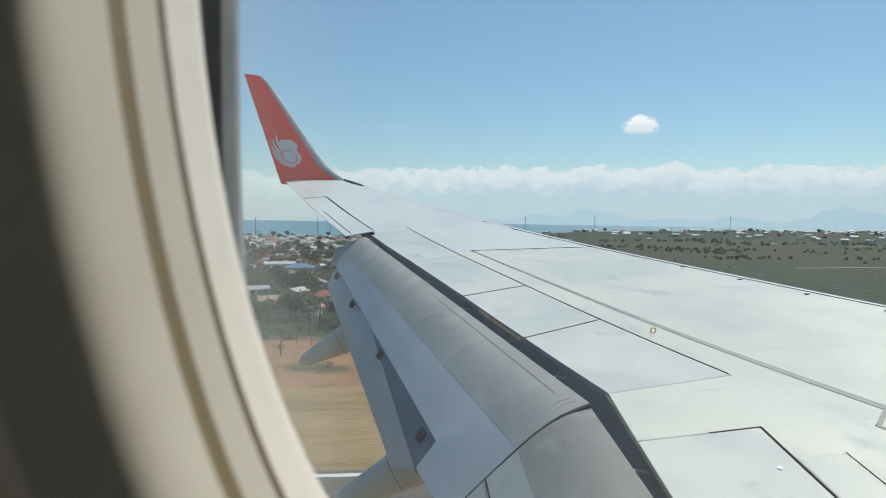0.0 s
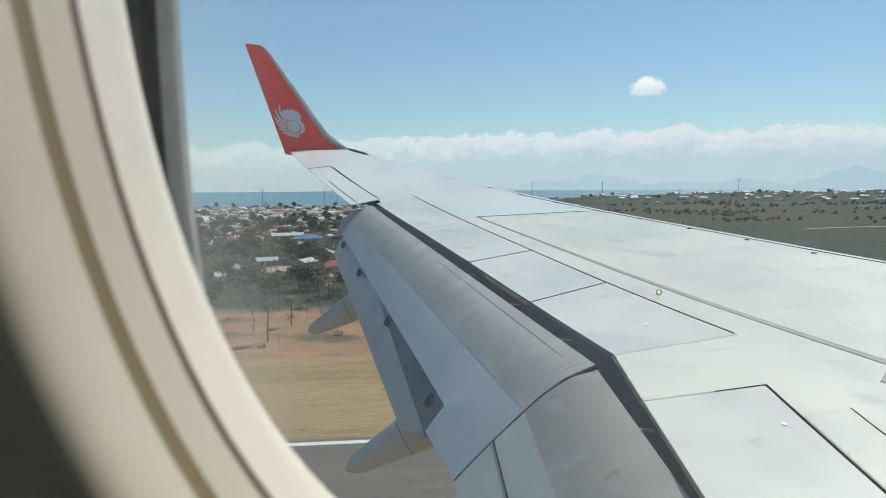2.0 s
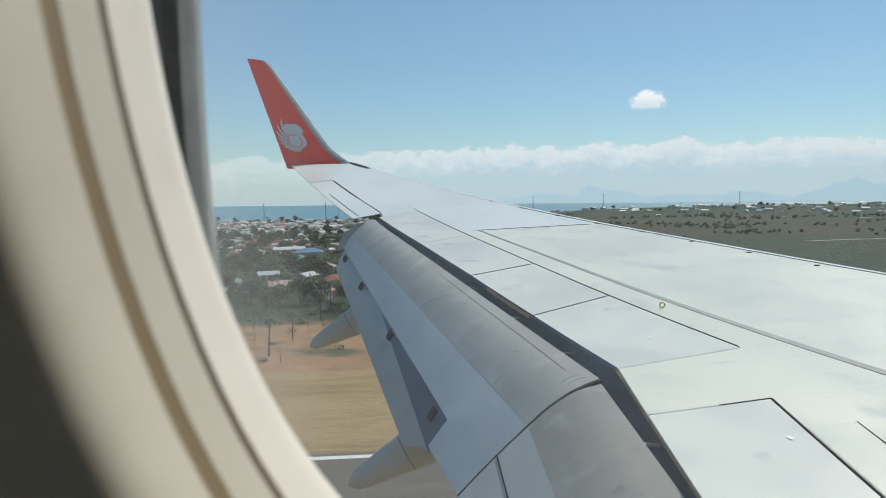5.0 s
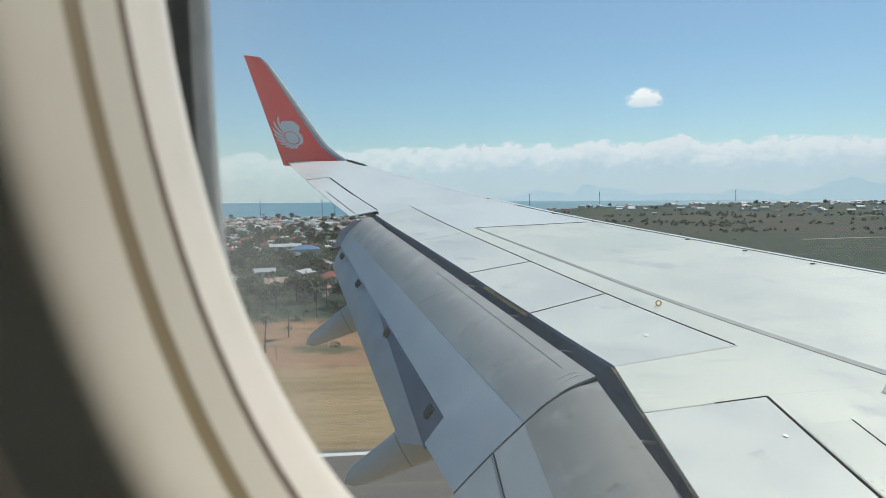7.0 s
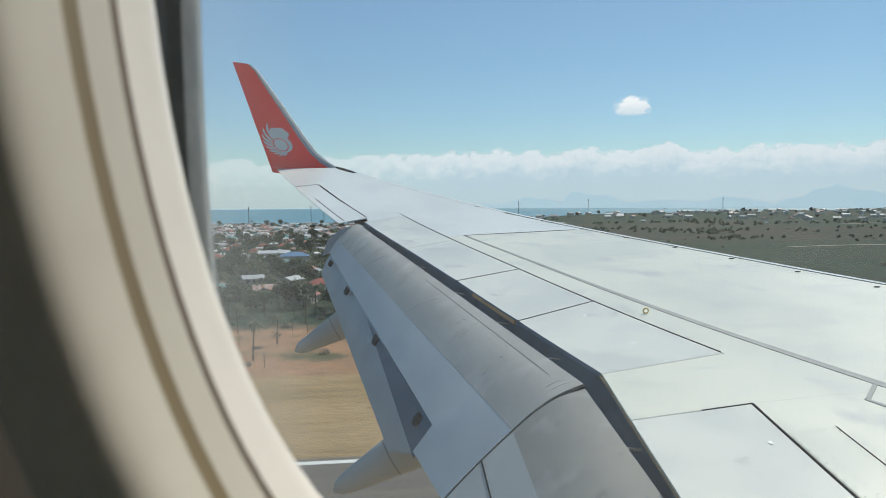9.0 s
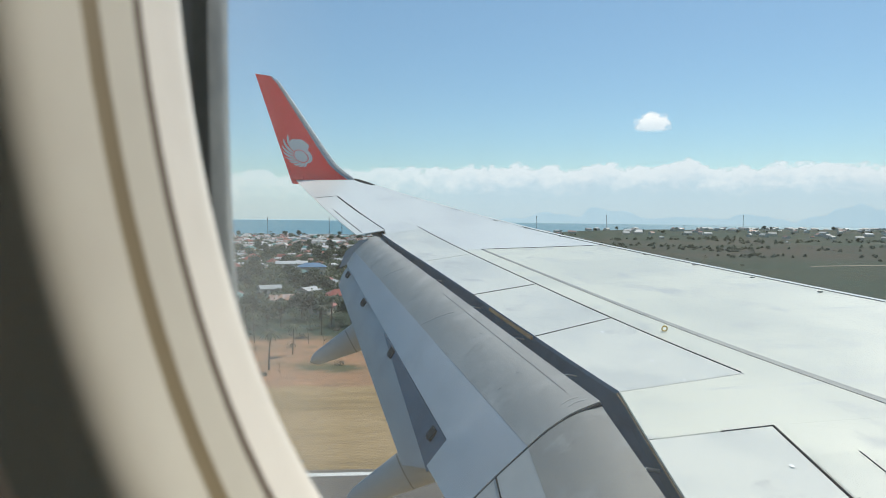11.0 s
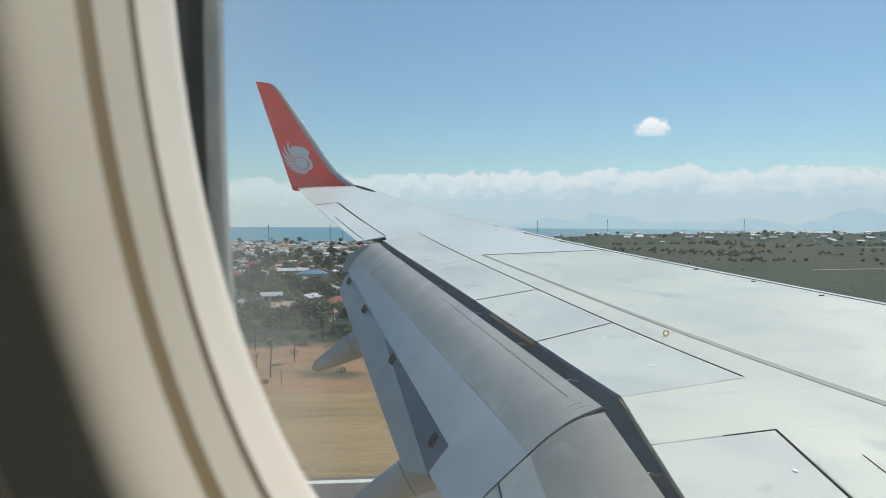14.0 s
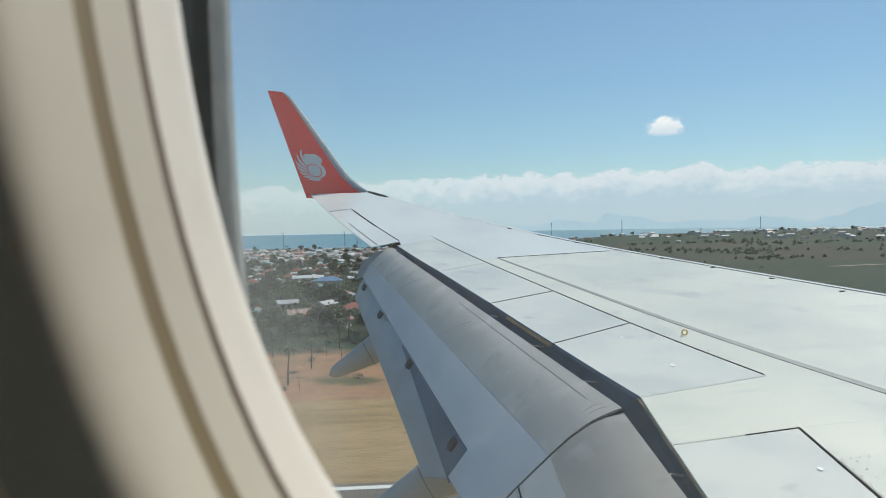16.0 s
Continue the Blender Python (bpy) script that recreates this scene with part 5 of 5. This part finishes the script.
# scrub over the fields: low leafy clumps, thickest past the dark field
rng = random.Random(11)
for nm, mt, lo, hi, n, size, lab in (("scrub", LEAVES[1], 160, 1700, 4200, 0.5, "dry olive scrub scattered over the fields"), ("bushes", LEAVES[2], 240, 1500, 4200, 0.55, "dark green bushes thick over the far land"),
                                     ("woods", LEAVES[0], 225, 1500, 5200, 0.7, "far belts of green trees")):
    vs, fs = [], []
    for i in range(n):
        az, r = rng.uniform(-19, 44) if nm == 'scrub' else rng.uniform(-19, 12), lo + (hi - lo) * rng.random() ** (1.3 if nm == 'scrub' else 0.9)
        x, y = r * math.sin(radians(az)), r * math.cos(radians(az))
        if y > coast(x) - 10 or noise.noise(Vector((x / 70, y / 70, 2.0))) < (-0.05 if az > 6 else -0.5):
            continue
        if az > 7 and (nm != "scrub" or rng.random() < 0.92) or r < 215 and rng.random() < 0.92:
            continue
        h = (0.7 + 1.5 * min(1, r / 1200) if nm == "scrub" else 1.5 if nm == "bushes" else 2.6) * rng.uniform(0.6, 1.5)
        v, f = leaf_cloud(rng, [(x, y, hill(x, y) + h * 0.6, h), (x + h, y + 0.4 * h, hill(x, y) + h * 0.45, h * 0.8)], 44 if r > 250 else 130, size * min(1, 0.2 + r / 600) if r > 250 else 0.14, 0.45 if nm == "scrub" and r > 250 else 1.0, 0.35 if nm == "scrub" and r > 250 else 0.8)
        k = len(vs)
        vs += v
        fs += [tuple(q + k for q in g) for g in f]
    tagged(part(nm, as_mesh(nm, vs, fs), mt), lab, nm, kind="stuff")

# thickets on the hill: rounded dark bushes and small trees in loose belts
vs, fs = [], []
for i in range(4200):
    az, r = rng.uniform(7, 45), rng.uniform(480, 1700)
    x, y = r * math.sin(radians(az)), r * math.cos(radians(az))
    belt = math.exp(-((y - 830) / 170) ** 2)
    if y > coast(x) - 15 or noise.noise(Vector((x / 110, y / 60, 7.0))) < 0.34 - 0.42 * belt + 0.3 * rng.random():
        continue
    h = rng.uniform(0.9, 1.9) * (0.45 + 0.8 * min(1.0, r / 1100)) * (1.35 if rng.random() < 0.12 else 1.0)
    d = rng.uniform(0.5, 1.2)
    v, f = leaf_cloud(rng, [(x, y, hill(x, y) + h * 0.75, h), (x + d * h, y + 0.3 * h, hill(x, y) + h * 0.55, h * 0.8), (x - 0.9 * h, y, hill(x, y) + h * 0.45, h * 0.7), (x + 0.1 * h, y, hill(x, y) + h * 1.4, h * 0.6)], 64, 0.55, 0.9, 0.9)
    k = len(vs)
    vs += v
    fs += [tuple(q + k for q in g) for g in f]
tagged(part("thicket", as_mesh("thicket", vs, fs), LEAVES[2]), "green thickets over the far hillside", "thicket", kind="stuff")

# ---- masts ----
M_MAST = material("grey_mast_steel", (0.10, 0.10, 0.10), 0.6, 0.3)


def mast(height):
    ob = thing("lattice_mast", "thin grey steel lattice mast on the skyline", "mast", group="masts")
    for k in range(3):
        a = 2 * math.pi * k / 3
        part("leg", as_mesh("leg", *loft(tube([(1.2 * math.cos(a), 1.2 * math.sin(a), -1), (0.35 * math.cos(a), 0.35 * math.sin(a), height)], 0.12, 5))), M_MAST, ob)
    bits = []
    for i in range(9):
        z0, z1 = height * i / 9, height * (i + 1) / 9
        r0, r1 = 1.2 - 0.85 * i / 9, 1.2 - 0.85 * (i + 1) / 9
        for k in range(3):
            a, b = 2 * math.pi * k / 3, 2 * math.pi * (k + 1) / 3
            bits.append(loft(tube([(r0 * math.cos(a), r0 * math.sin(a), z0), (r1 * math.cos(b), r1 * math.sin(b), z1)], 0.1, 4)))
    part("bracing", as_mesh("bracing", *join(bits)), M_MAST, ob)
    part("antenna", as_mesh("antenna", *box(-0.6, 0.6, -0.6, 0.6, height - 3, height + 1)), M_MAST, ob)
    return ob


first = mast(30)
for k, (az, r) in enumerate(((-3.2, 1130), (-8, 1150), (13.5, 1400), (19, 1500), (29, 1600), (-2.2, 1150))):
    spot = pose(r * math.sin(radians(az)), r * math.cos(radians(az)), hill(r * math.sin(radians(az)), r * math.cos(radians(az))))
    if k:
        copy_thing(first, spot)
    else:
        first.matrix_basis = spot


# ---- distance: mountains over the sea and the cloud bank ----
def glow(nt, colour, strength):
    e = nt.nodes.new("ShaderNodeEmission")
    if hasattr(colour, "links"):
        nt.links.new(colour, e.inputs[0])
    else:
        e.inputs[0].default_value = (*colour, 1)
    e.inputs[1].default_value = strength
    return e.outputs[0]


# mountains glow, with the haze before them put into their pale blue
m = bpy.data.materials.new("far_mountains_painted_haze")
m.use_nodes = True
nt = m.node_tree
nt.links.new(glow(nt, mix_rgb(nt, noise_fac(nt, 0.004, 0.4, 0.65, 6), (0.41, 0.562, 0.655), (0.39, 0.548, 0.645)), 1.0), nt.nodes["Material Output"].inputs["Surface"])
R_M = 4700
verts = []
for i in range(241):
    az = -25 + 75 * i / 240
    jag = noise.fractal(Vector((az / 3.0, 0.0, 3.7)), 0.8, 2.1, 6, noise_basis="PERLIN_ORIGINAL")
    swell = 62 * math.exp(-((az - 16.5) / 3.2) ** 2) + 22 * math.exp(-((az - 20.5) / 1.5) ** 2) + 85 * math.exp(-((az - 39) / 8) ** 2) + 34 / (1 + math.exp(9 - az))
    h = 6 + 0.85 * swell * (1.0 + 0.9 * jag)
    x, y = R_M * math.sin(radians(az)), R_M * math.cos(radians(az))
    verts += [(x, y, GZ - 4 - LEAN * y), (x, y, GZ + max(4, h) - LEAN * y)]
tagged(part("mountains", as_mesh("mountains", verts, [(2 * i, 2 * i + 2, 2 * i + 3, 2 * i + 1) for i in range(240)]), m), "flat glowing mountain sheet with haze painted in pale blue", "mountains", kind="structure")


def math_node(nt, op, a, b=0.0, c=0.0):
    n = nt.nodes.new("ShaderNodeMath")
    n.operation = op
    for i, v in enumerate((a, b, c)):
        if hasattr(v, "links"):
            nt.links.new(v, n.inputs[i])
        else:
            n.inputs[i].default_value = v
    return n.outputs[0]


def ramp(nt, v, lo, hi, smooth=True):
    mr = nt.nodes.new("ShaderNodeMapRange")
    mr.interpolation_type = "SMOOTHSTEP" if smooth else "LINEAR"
    mr.inputs["From Min"].default_value, mr.inputs["From Max"].default_value = lo, hi
    nt.links.new(v, mr.inputs["Value"])
    return mr.outputs[0]


def cloud_material(name, bank):
    """Clouds on a far sheet whose object space is metres along x and up z."""
    m = bpy.data.materials.new(name)
    m.use_nodes = True
    nt = m.node_tree
    nt.nodes.remove(nt.nodes["Principled BSDF"])
    tc = nt.nodes.new("ShaderNodeTexCoord")
    sep = nt.nodes.new("ShaderNodeSeparateXYZ")
    nt.links.new(tc.outputs["UV"], sep.inputs[0])
    u, v = sep.outputs["X"], sep.outputs["Y"]
    if bank:
        big = noise_fac(nt, 2.2, 0, 1, 2, (1, 0.0, 1), 0.5, "UV")
        puff = noise_fac(nt, 6.5, 0, 1, 9, (1, 1.0, 1), 0.6, "UV")
        top = math_node(nt, "MULTIPLY_ADD", big, 0.34, 0.335)
        top = math_node(nt, "MULTIPLY_ADD", puff, 0.30, top)
        ahead = ramp(nt, u, 5.1, 7.2)
        top = math_node(nt, "MULTIPLY_ADD", ahead, 0.13, math_node(nt, "SUBTRACT", top, 0.14))
        depth = math_node(nt, "SUBTRACT", top, math_node(nt, "MULTIPLY", v, 1.0))
        solid = ramp(nt, depth, 0.0, 0.045)
        fade = ramp(nt, v, 0.06, 0.55)
        fade = math_node(nt, "MULTIPLY_ADD", fade, 0.12, 0.82)
        alpha = math_node(nt, "MULTIPLY", math_node(nt, "MULTIPLY", solid, fade), math_node(nt, "MULTIPLY_ADD", ahead, 0.4, 0.6))
        # painted light: tops glow white, bodies fade to blue-grey shade and haze
        lit = ramp(nt, math_node(nt, "MULTIPLY_ADD", noise_fac(nt, 13, 0.3, 0.7, 6, (1, 1.0, 1), 0.6, "UV"), -0.24, depth), -0.06, 0.22)
        colour = mix_rgb(nt, lit, (0.69, 0.75, 0.79), (0.455, 0.59, 0.687))
    else:
        dx = math_node(nt, "SUBTRACT", u, 0.5)
        dy = math_node(nt, "SUBTRACT", v, 0.40)
        rad = math_node(nt, "SQRT", math_node(nt, "ADD", math_node(nt, "MULTIPLY", dx, dx), math_node(nt, "MULTIPLY", math_node(nt, "MULTIPLY", dy, dy), 1.3)))
        nz = noise_fac(nt, 5.5, 0, 1, 7, (1, 1, 1), 0.62, "UV")
        f = math_node(nt, "ADD", rad, math_node(nt, "MULTIPLY", nz, 0.42))
        alpha = ramp(nt, f, 0.60, 0.44)
        alpha = math_node(nt, "MULTIPLY", alpha, ramp(nt, math_node(nt, "MULTIPLY_ADD", nz, 0.1, v), 0.20, 0.32))
        # sunlit top and shaded underside are put into the glowing colour
        colour = mix_rgb(nt, ramp(nt, v, 0.62, 0.25), (0.88, 0.90, 0.91), (0.66, 0.74, 0.80))
    tr = nt.nodes.new("ShaderNodeBsdfTransparent")
    mx = nt.nodes.new("ShaderNodeMixShader")
    nt.links.new(alpha, mx.inputs[0])
    nt.links.new(tr.outputs[0], mx.inputs[1])
    nt.links.new(glow(nt, colour, 1.0), mx.inputs[2])
    nt.links.new(mx.outputs[0], nt.nodes["Material Output"].inputs["Surface"])
    return m


def sky_sheet(name, az0, az1, z0, z1, radius, mat, label, n=48):
    verts, faces, uvs = [], [], []
    for i in range(n + 1):
        a = radians(az0 + (az1 - az0) * i / n)
        for z in (z0, z1):
            verts.append((radius * math.sin(a), radius * math.cos(a), z - LEAN * radius * math.cos(a)))
    faces = [(2 * i, 2 * i + 2, 2 * i + 3, 2 * i + 1) for i in range(n)]
    me = as_mesh(name, verts, faces)
    uv = me.uv_layers.new(name="UVMap")
    for loop in me.loops:
        k = loop.vertex_index
        uv.data[loop.index].uv = ((k // 2) / n * (az1 - az0) / 10.0 if n > 1 and az1 - az0 > 10 else (k // 2) / n, k % 2)
    ob = tagged(part(name, me, mat), label, "cloud", kind="structure")
    ob.visible_shadow = False
    return ob


sky_sheet("cloud_bank", -60, 90, GZ - 5, GZ + 620, 4850, cloud_material("cloud_bank_white", True), "long bank of white cumulus above the horizon")
sky_sheet("cloud", 20.3, 24.2, GZ + 535, GZ + 765, 4600, cloud_material("small_cloud_white", False), "small white fair weather cloud", 4)
